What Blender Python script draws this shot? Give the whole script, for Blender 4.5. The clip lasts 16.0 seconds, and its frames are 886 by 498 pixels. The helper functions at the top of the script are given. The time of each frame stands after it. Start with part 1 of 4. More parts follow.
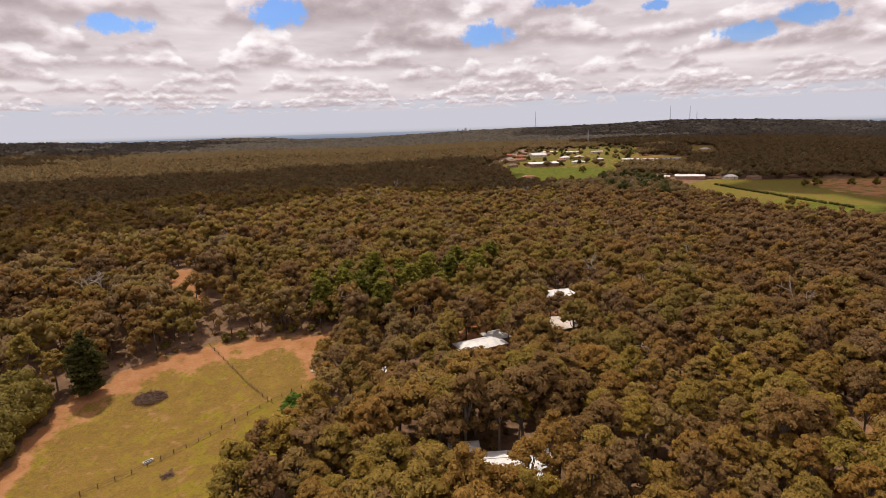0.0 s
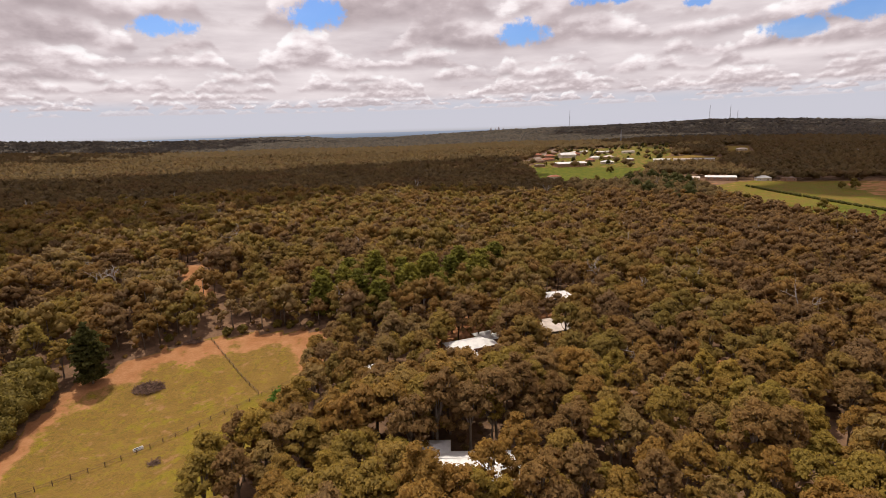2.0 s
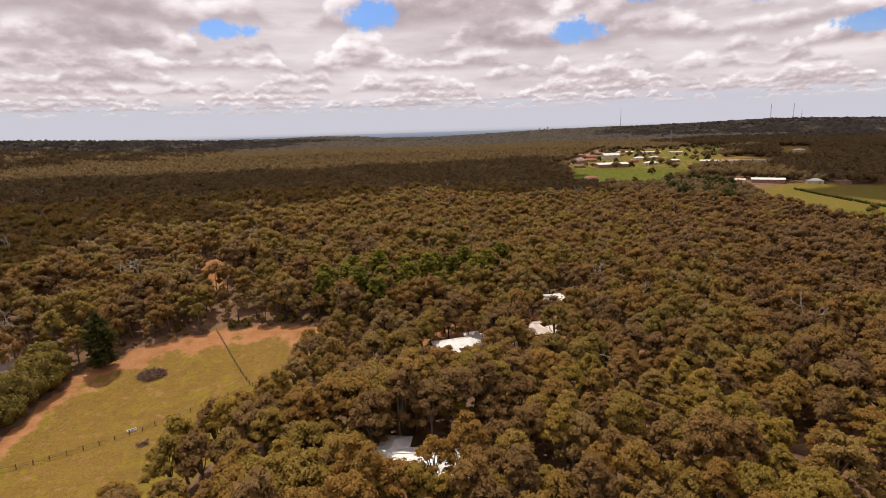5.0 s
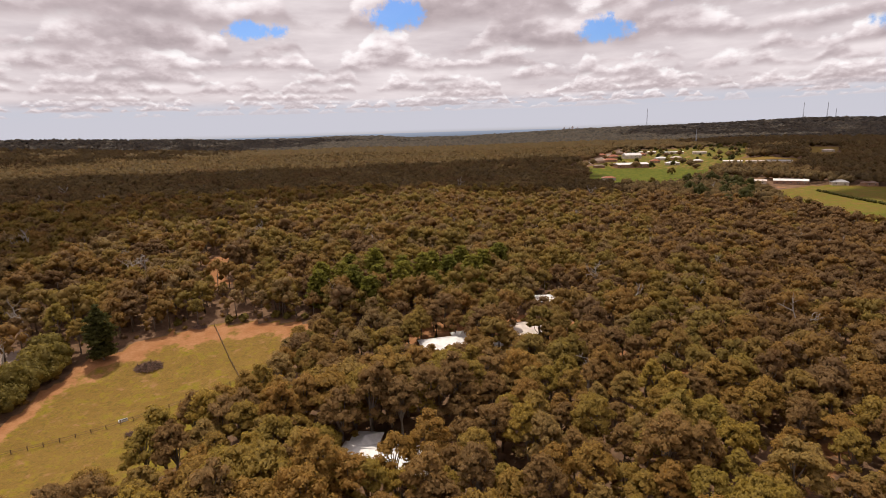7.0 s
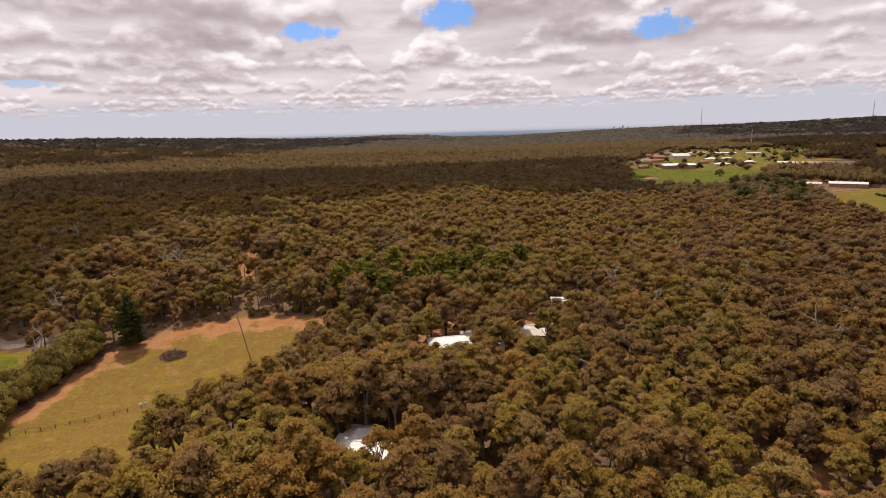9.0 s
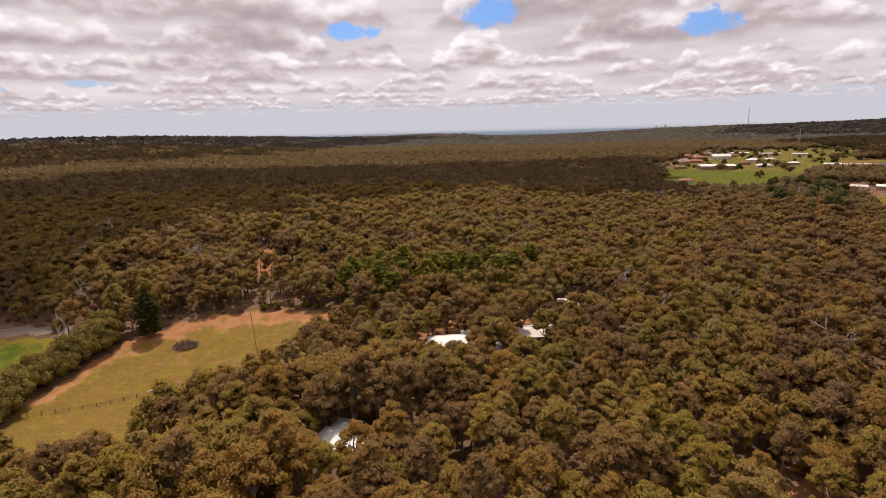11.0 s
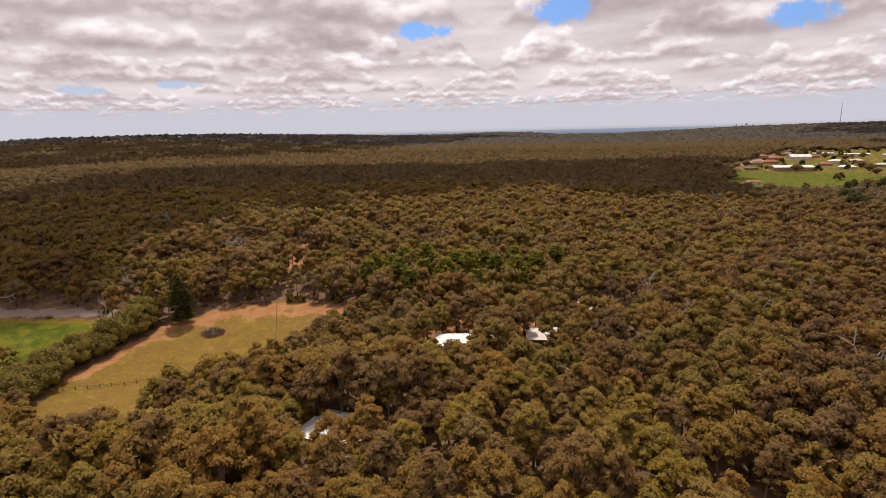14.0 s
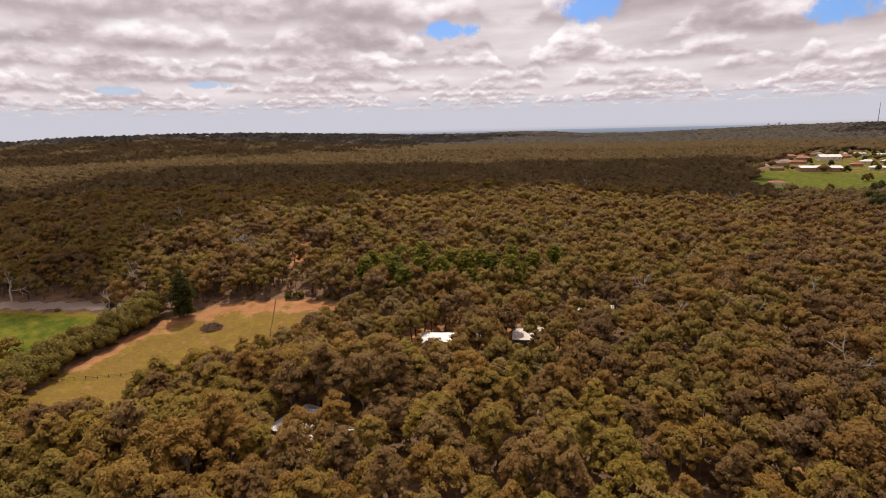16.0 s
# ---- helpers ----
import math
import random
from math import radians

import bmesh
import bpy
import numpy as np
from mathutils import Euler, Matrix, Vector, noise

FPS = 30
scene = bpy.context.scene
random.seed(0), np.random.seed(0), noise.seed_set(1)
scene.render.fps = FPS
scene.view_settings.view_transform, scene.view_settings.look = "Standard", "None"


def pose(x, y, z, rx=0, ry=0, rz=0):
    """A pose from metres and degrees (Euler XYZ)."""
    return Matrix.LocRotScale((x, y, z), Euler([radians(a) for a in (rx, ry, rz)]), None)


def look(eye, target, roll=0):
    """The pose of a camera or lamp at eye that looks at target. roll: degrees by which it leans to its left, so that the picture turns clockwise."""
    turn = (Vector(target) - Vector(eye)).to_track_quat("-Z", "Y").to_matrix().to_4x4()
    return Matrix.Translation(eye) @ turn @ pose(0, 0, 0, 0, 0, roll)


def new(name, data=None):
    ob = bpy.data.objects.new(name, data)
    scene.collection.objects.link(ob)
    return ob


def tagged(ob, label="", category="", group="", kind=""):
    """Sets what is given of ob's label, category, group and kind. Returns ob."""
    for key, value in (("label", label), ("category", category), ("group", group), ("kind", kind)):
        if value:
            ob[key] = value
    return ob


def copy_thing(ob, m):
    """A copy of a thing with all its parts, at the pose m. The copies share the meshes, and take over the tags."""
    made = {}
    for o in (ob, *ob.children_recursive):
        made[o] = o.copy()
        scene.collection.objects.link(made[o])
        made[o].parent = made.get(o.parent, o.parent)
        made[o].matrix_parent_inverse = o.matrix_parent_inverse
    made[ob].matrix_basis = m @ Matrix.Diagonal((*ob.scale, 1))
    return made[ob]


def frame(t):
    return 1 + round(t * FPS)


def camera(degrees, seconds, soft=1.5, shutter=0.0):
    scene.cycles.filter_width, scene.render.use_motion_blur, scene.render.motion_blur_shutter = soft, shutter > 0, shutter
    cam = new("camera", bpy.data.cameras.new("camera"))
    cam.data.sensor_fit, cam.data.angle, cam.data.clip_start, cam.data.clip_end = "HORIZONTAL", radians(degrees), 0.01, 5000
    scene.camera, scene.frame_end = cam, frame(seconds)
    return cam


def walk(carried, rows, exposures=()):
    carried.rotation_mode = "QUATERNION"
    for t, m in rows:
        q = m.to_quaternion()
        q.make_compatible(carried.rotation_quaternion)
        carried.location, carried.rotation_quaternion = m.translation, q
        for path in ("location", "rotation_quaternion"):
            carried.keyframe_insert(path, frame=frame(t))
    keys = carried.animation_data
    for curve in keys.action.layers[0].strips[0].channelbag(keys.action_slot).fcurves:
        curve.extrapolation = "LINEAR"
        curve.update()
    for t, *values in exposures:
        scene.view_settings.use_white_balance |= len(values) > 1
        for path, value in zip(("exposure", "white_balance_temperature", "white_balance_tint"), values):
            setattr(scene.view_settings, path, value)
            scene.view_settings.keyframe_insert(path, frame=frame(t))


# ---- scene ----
# ---- camera and its flight ----
EXPO = 0.05
cam = camera(78.3, 16.0, soft=0.6)
METRES, EYE, TILT, LEAN, TURN = 100.0, 80.0, -12.7, 1.7, 0.0
ROWS = [
    (0.0, 0.0, 0.0, 0.0, -0.0, -0.0, -0.0),
    (0.5, 0.0348, -0.0014, 0.0004, 0.68, -0.02, -0.11),
    (1.0, 0.0677, -0.003, 0.0013, 1.52, -0.04, -0.29),
    (1.5, 0.1009, -0.0043, 0.0022, 2.42, -0.07, -0.53),
    (2.0, 0.1337, -0.0055, 0.0034, 3.47, -0.11, -0.81),
    (2.5, 0.1664, -0.0063, 0.0042, 4.46, -0.14, -1.06),
    (3.0, 0.1989, -0.0066, 0.0047, 5.07, -0.14, -1.21),
    (3.5, 0.231, -0.0065, 0.0058, 5.56, -0.16, -1.3),
    (4.0, 0.2619, -0.0068, 0.007, 6.24, -0.19, -1.45),
    (4.5, 0.2934, -0.0073, 0.0079, 7.47, -0.23, -1.7),
    (7.0, 0.4475, -0.0046, 0.0152, 11.05, -0.44, -2.49),
    (7.5, 0.4772, -0.0025, 0.0167, 11.99, -0.5, -2.69),
    (8.0, 0.5074, 0.0003, 0.0184, 13.31, -0.59, -2.98),
    (8.5, 0.5373, 0.0032, 0.0202, 14.57, -0.67, -3.26),
    (9.0, 0.5669, 0.0069, 0.0221, 15.88, -0.77, -3.56),
    (11.5, 0.7138, 0.0425, 0.0342, 20.89, -1.28, -4.74),
    (12.0, 0.7424, 0.0527, 0.0366, 22.16, -1.41, -5.0),
    (12.5, 0.7714, 0.064, 0.0399, 23.46, -1.56, -5.27),
    (13.0, 0.8009, 0.0763, 0.0428, 24.84, -1.72, -5.54),
    (13.5, 0.83, 0.0891, 0.0461, 25.92, -1.85, -5.72),
    (14.0, 0.8579, 0.1019, 0.0495, 26.7, -1.96, -5.85),
    (14.5, 0.8856, 0.1146, 0.0524, 27.38, -2.04, -5.97),
    (15.0, 0.9133, 0.1273, 0.0555, 28.05, -2.13, -6.08),
    (15.5, 0.9406, 0.1396, 0.0587, 28.73, -2.23, -6.24),
    (16.0, 0.9694, 0.1532, 0.0618, 29.33, -2.32, -6.34),
]
walk(cam, [(t, pose(0, 0, EYE, TILT, LEAN, TURN) @ pose(METRES * x, METRES * y, METRES * z, 90 + pitch, roll, yaw)) for t, x, y, z, yaw, pitch, roll in ROWS],
     exposures=[(0.0, EXPO), (16.0, EXPO)])

# ---- sky, sun ----
SUN_AZ, SUN_EL = radians(-35), radians(64)
SUN_WAY = Vector((math.sin(SUN_AZ) * math.cos(SUN_EL), math.cos(SUN_AZ) * math.cos(SUN_EL), math.sin(SUN_EL)))


class Nodes:
    """A short hand for node trees."""

    def __init__(self, tree):
        self.tree = tree
        tree.nodes.clear()

    def add(self, kind, **values):
        n = self.tree.nodes.new(kind)
        for key, value in values.items():
            setattr(n, key, value)
        return n

    def link(self, a, b):
        self.tree.links.new(a, b)

    def put(self, socket, value):
        if isinstance(value, bpy.types.NodeSocket):
            self.link(value, socket)
        else:
            socket.default_value = value

    def math(self, op, a, b=0.0, c=0.0, clamp=False):
        n = self.add("ShaderNodeMath", operation=op, use_clamp=clamp)
        for s, v in zip(n.inputs, (a, b, c)):
            self.put(s, v)
        return n.outputs[0]

    def vec(self, op, a, b=(0, 0, 0)):
        n = self.add("ShaderNodeVectorMath", operation=op)
        self.put(n.inputs[0], a)
        self.put(n.inputs[1], b)
        return n.outputs["Value"] if op in ("DOT_PRODUCT", "LENGTH", "DISTANCE") else n.outputs[0]

    def noise(self, vector, scale, detail=4.0, rough=0.5, kind="3D"):
        n = self.add("ShaderNodeTexNoise", noise_dimensions=kind)
        self.put(n.inputs["Vector"], vector)
        n.inputs["Scale"].default_value, n.inputs["Detail"].default_value, n.inputs["Roughness"].default_value = scale, detail, rough
        return n.outputs["Fac"]

    def smooth(self, x, lo, hi, a=0.0, b=1.0):
        n = self.add("ShaderNodeMapRange", interpolation_type="SMOOTHSTEP")
        for s, v in zip(n.inputs, (x, lo, hi, a, b)):
            self.put(s, v)
        return n.outputs[0]

    def mix(self, f, a, b, blend="MIX"):
        n = self.add("ShaderNodeMix", data_type="RGBA", blend_type=blend)
        self.put(n.inputs["Factor"], f)
        for s, v in ((n.inputs[6], a), (n.inputs[7], b)):
            self.put(s, (*v, 1) if isinstance(v, tuple) and len(v) == 3 else v)
        return n.outputs[2]

    def ramp(self, f, stops):
        n = self.add("ShaderNodeValToRGB")
        while len(n.color_ramp.elements) < len(stops):
            n.color_ramp.elements.new(0.5)
        for e, (p, c) in zip(n.color_ramp.elements, stops):
            e.position, e.color = p, (*c, 1)
        self.put(n.inputs[0], f)
        return n.outputs[0]


def make_world():
    world = bpy.data.worlds.new("sky")
    scene.world = world
    world.use_nodes = True
    n = Nodes(world.node_tree)
    sky = n.add("ShaderNodeTexSky", sky_type="NISHITA", sun_disc=False, sun_elevation=SUN_EL, sun_rotation=SUN_AZ)
    blue = n.mix(1.0, n.vec("SCALE", sky.outputs[0]), (0.55, 0.80, 1.25), "MULTIPLY")
    blue.node.inputs[6].links[0].from_node.inputs["Scale"].default_value = 0.105
    way = n.add("ShaderNodeTexCoord").outputs["Generated"]
    split = n.add("ShaderNodeSeparateXYZ")
    n.link(way, split.inputs[0])
    up = split.outputs[2]

    def at_scale(k, flat, seed):
        v = n.vec("MULTIPLY", way, (k, k, k * flat))
        return n.vec("ADD", v, (seed * 3.1, seed * 1.7, seed * 5.3))

    # a bank of thin cloud behind, then rows of cumulus with level bases, the farthest first
    mist = n.noise(at_scale(6.0, 5.0, 2.0), 1.0, 5.0, 0.55)
    colour = n.ramp(mist, [(0.3, (0.60, 0.52, 0.54)), (0.7, (0.86, 0.77, 0.78))])
    cover = n.smooth(up, 0.034, 0.056)
    for i, (base, high, k) in enumerate(CLOUD_ROWS):
        puff = n.noise(at_scale(k, 1.9, i + 1.0), 1.0, 6.0, 0.54)
        mass = n.noise(at_scale(k * 0.30, 0.10, i + 11.0), 1.0, 2.0, 0.5)
        bay = n.noise(at_scale(k * 0.9, 0.10, i + 31.0), 1.0, 2.0, 0.5)
        sag = n.math("MULTIPLY", n.math("SUBTRACT", bay, 0.5), high * 0.5)
        over = n.math("DIVIDE", n.math("SUBTRACT", n.math("SUBTRACT", up, base), sag), high)
        heap = n.math("ADD", n.math("MULTIPLY", n.math("SUBTRACT", mass, 0.40), 6.0), n.math("MULTIPLY", n.math("SUBTRACT", bay, 0.5), 1.4))
        top = n.math("ADD", heap, n.math("MULTIPLY", n.math("SUBTRACT", puff, 0.5), 1.9))
        inner = n.math("SUBTRACT", top, over)
        foot = n.smooth(n.math("ADD", over, n.math("MULTIPLY", n.math("SUBTRACT", puff, 0.5), 0.25)), -0.16, 0.16)
        body = n.math("MULTIPLY", n.smooth(inner, 0.0, 0.42 if base < 0.09 else 0.26), foot)
        rise = n.smooth(n.math("DIVIDE", over, n.math("MAXIMUM", heap, 0.5)), 0.05, 0.85)
        lump = n.noise(n.vec("ADD", at_scale(k, 1.9, i + 1.0), tuple(SUN_WAY * 0.22)), 1.0, 4.0, 0.5)
        lit = n.math("ADD", n.math("MULTIPLY", rise, 0.62), n.math("MULTIPLY", n.math("SUBTRACT", puff, lump), 1.5))
        lit = n.math("ADD", n.math("ADD", lit, 0.26 if base < 0.12 else 0.17), n.math("MULTIPLY", n.math("SUBTRACT", puff, 0.5), 0.5 if base < 0.09 else 0.8), clamp=True)
        body = n.math("MULTIPLY", body, 0.5 if base < 0.035 else 0.88 if base < 0.09 else 0.96)
        colour = n.mix(body, colour, n.ramp(lit, CLOUD_TONES))
        cover = n.math("MAXIMUM", cover, body)
    # the gaps of blue between the clouds: azimuth and height in degrees, breadth and depth
    gap = 0.0
    for az, el, wide, deep in BLUE_GAPS:
        a, e = radians(az), radians(el)
        to = (math.sin(a) * math.cos(e), math.cos(a) * math.cos(e), math.sin(e))
        off = n.vec("SUBTRACT", way, to)
        off = n.vec("MULTIPLY", off, (1, 1, wide / deep))
        near = n.smooth(n.vec("LENGTH", off), 0.0, radians(wide), 1.0, 0.0)
        gap = n.math("MAXIMUM", near, gap)
    ragged = n.math("ADD", n.math("MULTIPLY", n.math("SUBTRACT", n.noise(way, 27.0, 6.0, 0.62), 0.5), 2.3), n.math("MULTIPLY", n.math("SUBTRACT", n.noise(way, 90.0, 4.0, 0.6), 0.5), 0.8))
    gap = n.math("MULTIPLY", n.smooth(gap, 0.02, 0.3), n.smooth(n.math("ADD", gap, ragged), 0.24, 0.78, 0.0, 0.92))
    cover = n.math("MULTIPLY", cover, n.math("SUBTRACT", 1.0, gap))
    haze = n.smooth(up, 0.015, 0.15, 1.0, 0.0)
    cloud = colour
    veil = n.mix(haze, blue, HAZE)
    colour = n.mix(cover, veil, cloud)
    below = n.smooth(up, -0.02, 0.0)
    colour = n.mix(below, (0.20, 0.17, 0.12), colour)
    back = n.add("ShaderNodeBackground")
    n.put(back.inputs[0], colour)
    back.inputs[1].default_value = 1.0
    n.link(back.outputs[0], n.add("ShaderNodeOutputWorld").inputs[0])


BLUE_GAPS = [(-29.3, 9.4, 4.6, 1.4), (-15.8, 10.9, 4.6, 2.4), (4.4, 8.75, 4.8, 2.0), (12.0, 11.2, 4.8, 1.0), (20.3, 10.2, 2.0, 0.9),
             (28.0, 7.3, 4.2, 1.5), (32.5, 8.1, 4.5, 1.5), (-60, 3.9, 4.0, 0.7), (-52.5, 4.5, 3.4, 0.6), (70, 14, 8, 3), (-110, 20, 9, 5), (150, 30, 14, 8), (-20, 55, 10, 8)]
CLOUD_TONES = [(0.0, (0.42, 0.345, 0.36)), (0.3, (0.54, 0.45, 0.465)), (0.6, (0.78, 0.68, 0.695)), (0.85, (0.96, 0.87, 0.88)), (1.0, (1.0, 0.96, 0.965))]
# rows of cumulus: height of the base and of the heap, both as sines, and fineness
CLOUD_ROWS = [(0.030, 0.010, 60), (0.038, 0.014, 52), (0.045, 0.017, 43), (0.053, 0.021, 35), (0.064, 0.027, 28), (0.079, 0.034, 22), (0.099, 0.046, 16), (0.128, 0.064, 11.5), (0.168, 0.088, 8.5), (0.225, 0.10, 7), (0.30, 0.13, 5.5), (0.42, 0.17, 4.5), (0.58, 0.2, 4)]
HAZE = (0.585, 0.575, 0.645)
make_world()
sun = new("sun", bpy.data.lights.new("sun", "SUN"))
sun.data.energy, sun.data.angle, sun.data.color = 3.45, radians(0.53), (1.0, 0.90, 0.76)
sun.matrix_world = look(SUN_WAY * 300, (0, 0, 0))

# ---- materials ----


def material(name, rough=0.8, spec=0.2, metal=0.0):
    m = bpy.data.materials.new(name)
    m.use_nodes = True
    n = Nodes(m.node_tree)
    p = n.add("ShaderNodeBsdfPrincipled")
    p.inputs["Roughness"].default_value, p.inputs["Specular IOR Level"].default_value, p.inputs["Metallic"].default_value = rough, spec, metal
    n.link(p.outputs[0], n.add("ShaderNodeOutputMaterial").inputs[0])
    return m, n, p


def place(n):
    return n.add("ShaderNodeNewGeometry").outputs["Position"]


def bump(n, p, height, depth, strength=0.6):
    b = n.add("ShaderNodeBump")
    b.inputs["Distance"].default_value, b.inputs["Strength"].default_value = depth, strength
    n.put(b.inputs["Height"], height)
    n.link(b.outputs[0], p.inputs["Normal"])


def foliage(name, stops, single, grain=3.2, gloss=0.2, even=0.0):
    """Leaves: the hue of a tree from its own number, the tone of each tuft at random; some light passes through them."""
    m, n, p = material(name, 0.65, gloss)
    if single:
        hue = n.add("ShaderNodeObjectInfo").outputs["Random"]
    else:
        hue = n.add("ShaderNodeAttribute", attribute_name="hue").outputs["Fac"]
    leaf = n.add("ShaderNodeNewGeometry").outputs["Random Per Island"]
    col = n.ramp(hue, stops)
    col = n.mix(n.smooth(leaf, 0.0, 1.0, even * 0.45, 1 - even * 0.45), n.mix(1.0, col, (0.78, 0.78, 0.80), "MULTIPLY"), n.mix(1.0, col, (1.26, 1.24, 1.18), "MULTIPLY"))
    fine = n.noise(place(n), grain, 4.0, 0.7)
    col = n.mix(n.smooth(fine, 0.35, 0.65), n.mix(1.0, col, (0.74, 0.72, 0.76), "MULTIPLY"), n.mix(1.0, col, (1.15, 1.12, 1.08), "MULTIPLY"))
    n.put(p.inputs["Base Color"], col)
    through_leaf = n.add("ShaderNodeBsdfTranslucent")
    n.put(through_leaf.inputs["Color"], col)
    both = n.add("ShaderNodeMixShader")
    both.inputs[0].default_value = 0.55
    n.link(p.outputs[0], both.inputs[1])
    n.link(through_leaf.outputs[0], both.inputs[2])
    out = [k for k in n.tree.nodes if k.bl_idname == "ShaderNodeOutputMaterial"][0]
    n.link(both.outputs[0], out.inputs[0])
    return m


# the darker low stops also stand for cloud shade on the eastern woods
GUM = [(0.0, (0.263, 0.157, 0.055)), (0.2, (0.292, 0.186, 0.074)), (0.38, (0.368, 0.217, 0.054)), (0.55, (0.363, 0.236, 0.058)), (0.7, (0.328, 0.246, 0.052)), (0.85, (0.389, 0.271, 0.052)), (1.0, (0.357, 0.248, 0.091))]
# darkened copy of GUM: coarser crowns get their missing shade in the colour
WOOD_GUM = [(p, (r * 0.82, g * 0.825, b * 0.98)) for p, (r, g, b) in GUM]
# far crowns hardly shade themselves; that shade is put into these darker colours
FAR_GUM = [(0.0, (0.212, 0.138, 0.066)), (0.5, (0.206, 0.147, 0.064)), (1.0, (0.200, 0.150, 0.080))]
PINE = [(0.0, (0.205, 0.210, 0.034)), (1.0, (0.290, 0.268, 0.042))]
DARK_PINE = [(0.0, (0.095, 0.096, 0.024)), (1.0, (0.095, 0.096, 0.024))]
HEDGE = [(0.0, (0.225, 0.180, 0.040)), (1.0, (0.260, 0.200, 0.046))]
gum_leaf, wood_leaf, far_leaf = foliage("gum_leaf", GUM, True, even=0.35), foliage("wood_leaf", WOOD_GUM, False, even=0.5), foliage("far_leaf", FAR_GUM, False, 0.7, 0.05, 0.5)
# leaf of the far hills, greyed and blued to carry the haze of distance
hazed_hill_leaf = foliage("hazed_hill_leaf", [(0.0, (0.172, 0.146, 0.112)), (1.0, (0.164, 0.152, 0.136))], False, 0.25, 0.05)
dark_needles = foliage("dark_needles", DARK_PINE, True)
pine_leaf, hedge_leaf = foliage("pine_needles", PINE, True), foliage("hedge_leaf", HEDGE, True)
lush_rows = foliage("windbreak_leaf", [(0.0, (0.12, 0.12, 0.03)), (1.0, (0.12, 0.12, 0.03))], False)
lush_leaf = foliage("lush_leaf", [(0.0, (0.10, 0.17, 0.02)), (1.0, (0.12, 0.2, 0.025))], True)


def plain(name, colour, rough=0.8, spec=0.2, metal=0.0, size=1.0, vary=0.25, relief=0.0):
    """A surface with grain and stains at two sizes."""
    m, n, p = material(name, rough, spec, metal)
    at = place(n)
    a, b = n.noise(at, 0.35 / size, 4.0, 0.6), n.noise(at, 5.0 / size, 4.0, 0.6)
    f = n.math("ADD", n.math("MULTIPLY", a, 0.6), n.math("MULTIPLY", b, 0.4))
    dark, light = tuple(c * (1 - vary) for c in colour), tuple(min(c * (1 + vary), 0.95) for c in colour)
    n.put(p.inputs["Base Color"], n.mix(n.smooth(f, 0.3, 0.7), dark, light))
    if relief:
        bump(n, p, b, relief)
    return m


bark = plain("gum_bark", (0.19, 0.150, 0.115), 0.9, 0.1, size=0.6, vary=0.4)
dead_wood = plain("dead_wood", (0.36, 0.32, 0.28), 0.9, 0.1, size=0.6)
post_wood = plain("post_wood", (0.19, 0.13, 0.08), 0.9, 0.1, size=0.4)
stick_wood = plain("burnt_sticks", (0.17, 0.108, 0.080), 0.9, 0.1, size=0.4, vary=0.6)
white_paint = plain("white_paint", (0.78, 0.76, 0.73), 0.5, 0.3)
brick_wall = plain("brick_wall", (0.30, 0.18, 0.12), 0.9)
dark_wall = plain("dark_wall", (0.09, 0.085, 0.075), 0.7)
cream_wall = plain("cream_wall", (0.55, 0.47, 0.38), 0.8)
steel = plain("galvanised_steel", (0.42, 0.43, 0.45), 0.45, 0.5, 0.6)
glass, _n, _p = material("window_glass", 0.08, 0.6)
_p.inputs["Base Color"].default_value = (0.03, 0.04, 0.05, 1)


def sheeting(name, colour, pitch=0.25):
    """Ribbed roof sheets with a little dirt."""
    m, n, p = material(name, 0.42, 0.4)
    at = n.add("ShaderNodeTexCoord").outputs["Object"]
    wave = n.add("ShaderNodeTexWave")
    n.put(wave.inputs["Vector"], at)
    wave.inputs["Scale"].default_value = 0.5 / pitch / 3.14 * 2
    dirt = n.noise(at, 0.4, 5.0, 0.65)
    n.put(p.inputs["Base Color"], n.mix(n.smooth(dirt, 0.35, 0.75), colour, tuple(c * 0.74 for c in colour)))
    bump(n, p, wave.outputs["Fac"], 0.03, 0.5)
    return m


roof_white = sheeting("white_roof_sheets", (0.80, 0.78, 0.76))
roof_pale = sheeting("pale_roof_sheets", (0.70, 0.60, 0.53))
roof_grey = sheeting("grey_roof_sheets", (0.40, 0.39, 0.39))
roof_red = sheeting("red_roof_tiles", (0.36, 0.13, 0.07), 0.3)
roof_brown = sheeting("brown_roof_tiles", (0.22, 0.14, 0.10), 0.3)


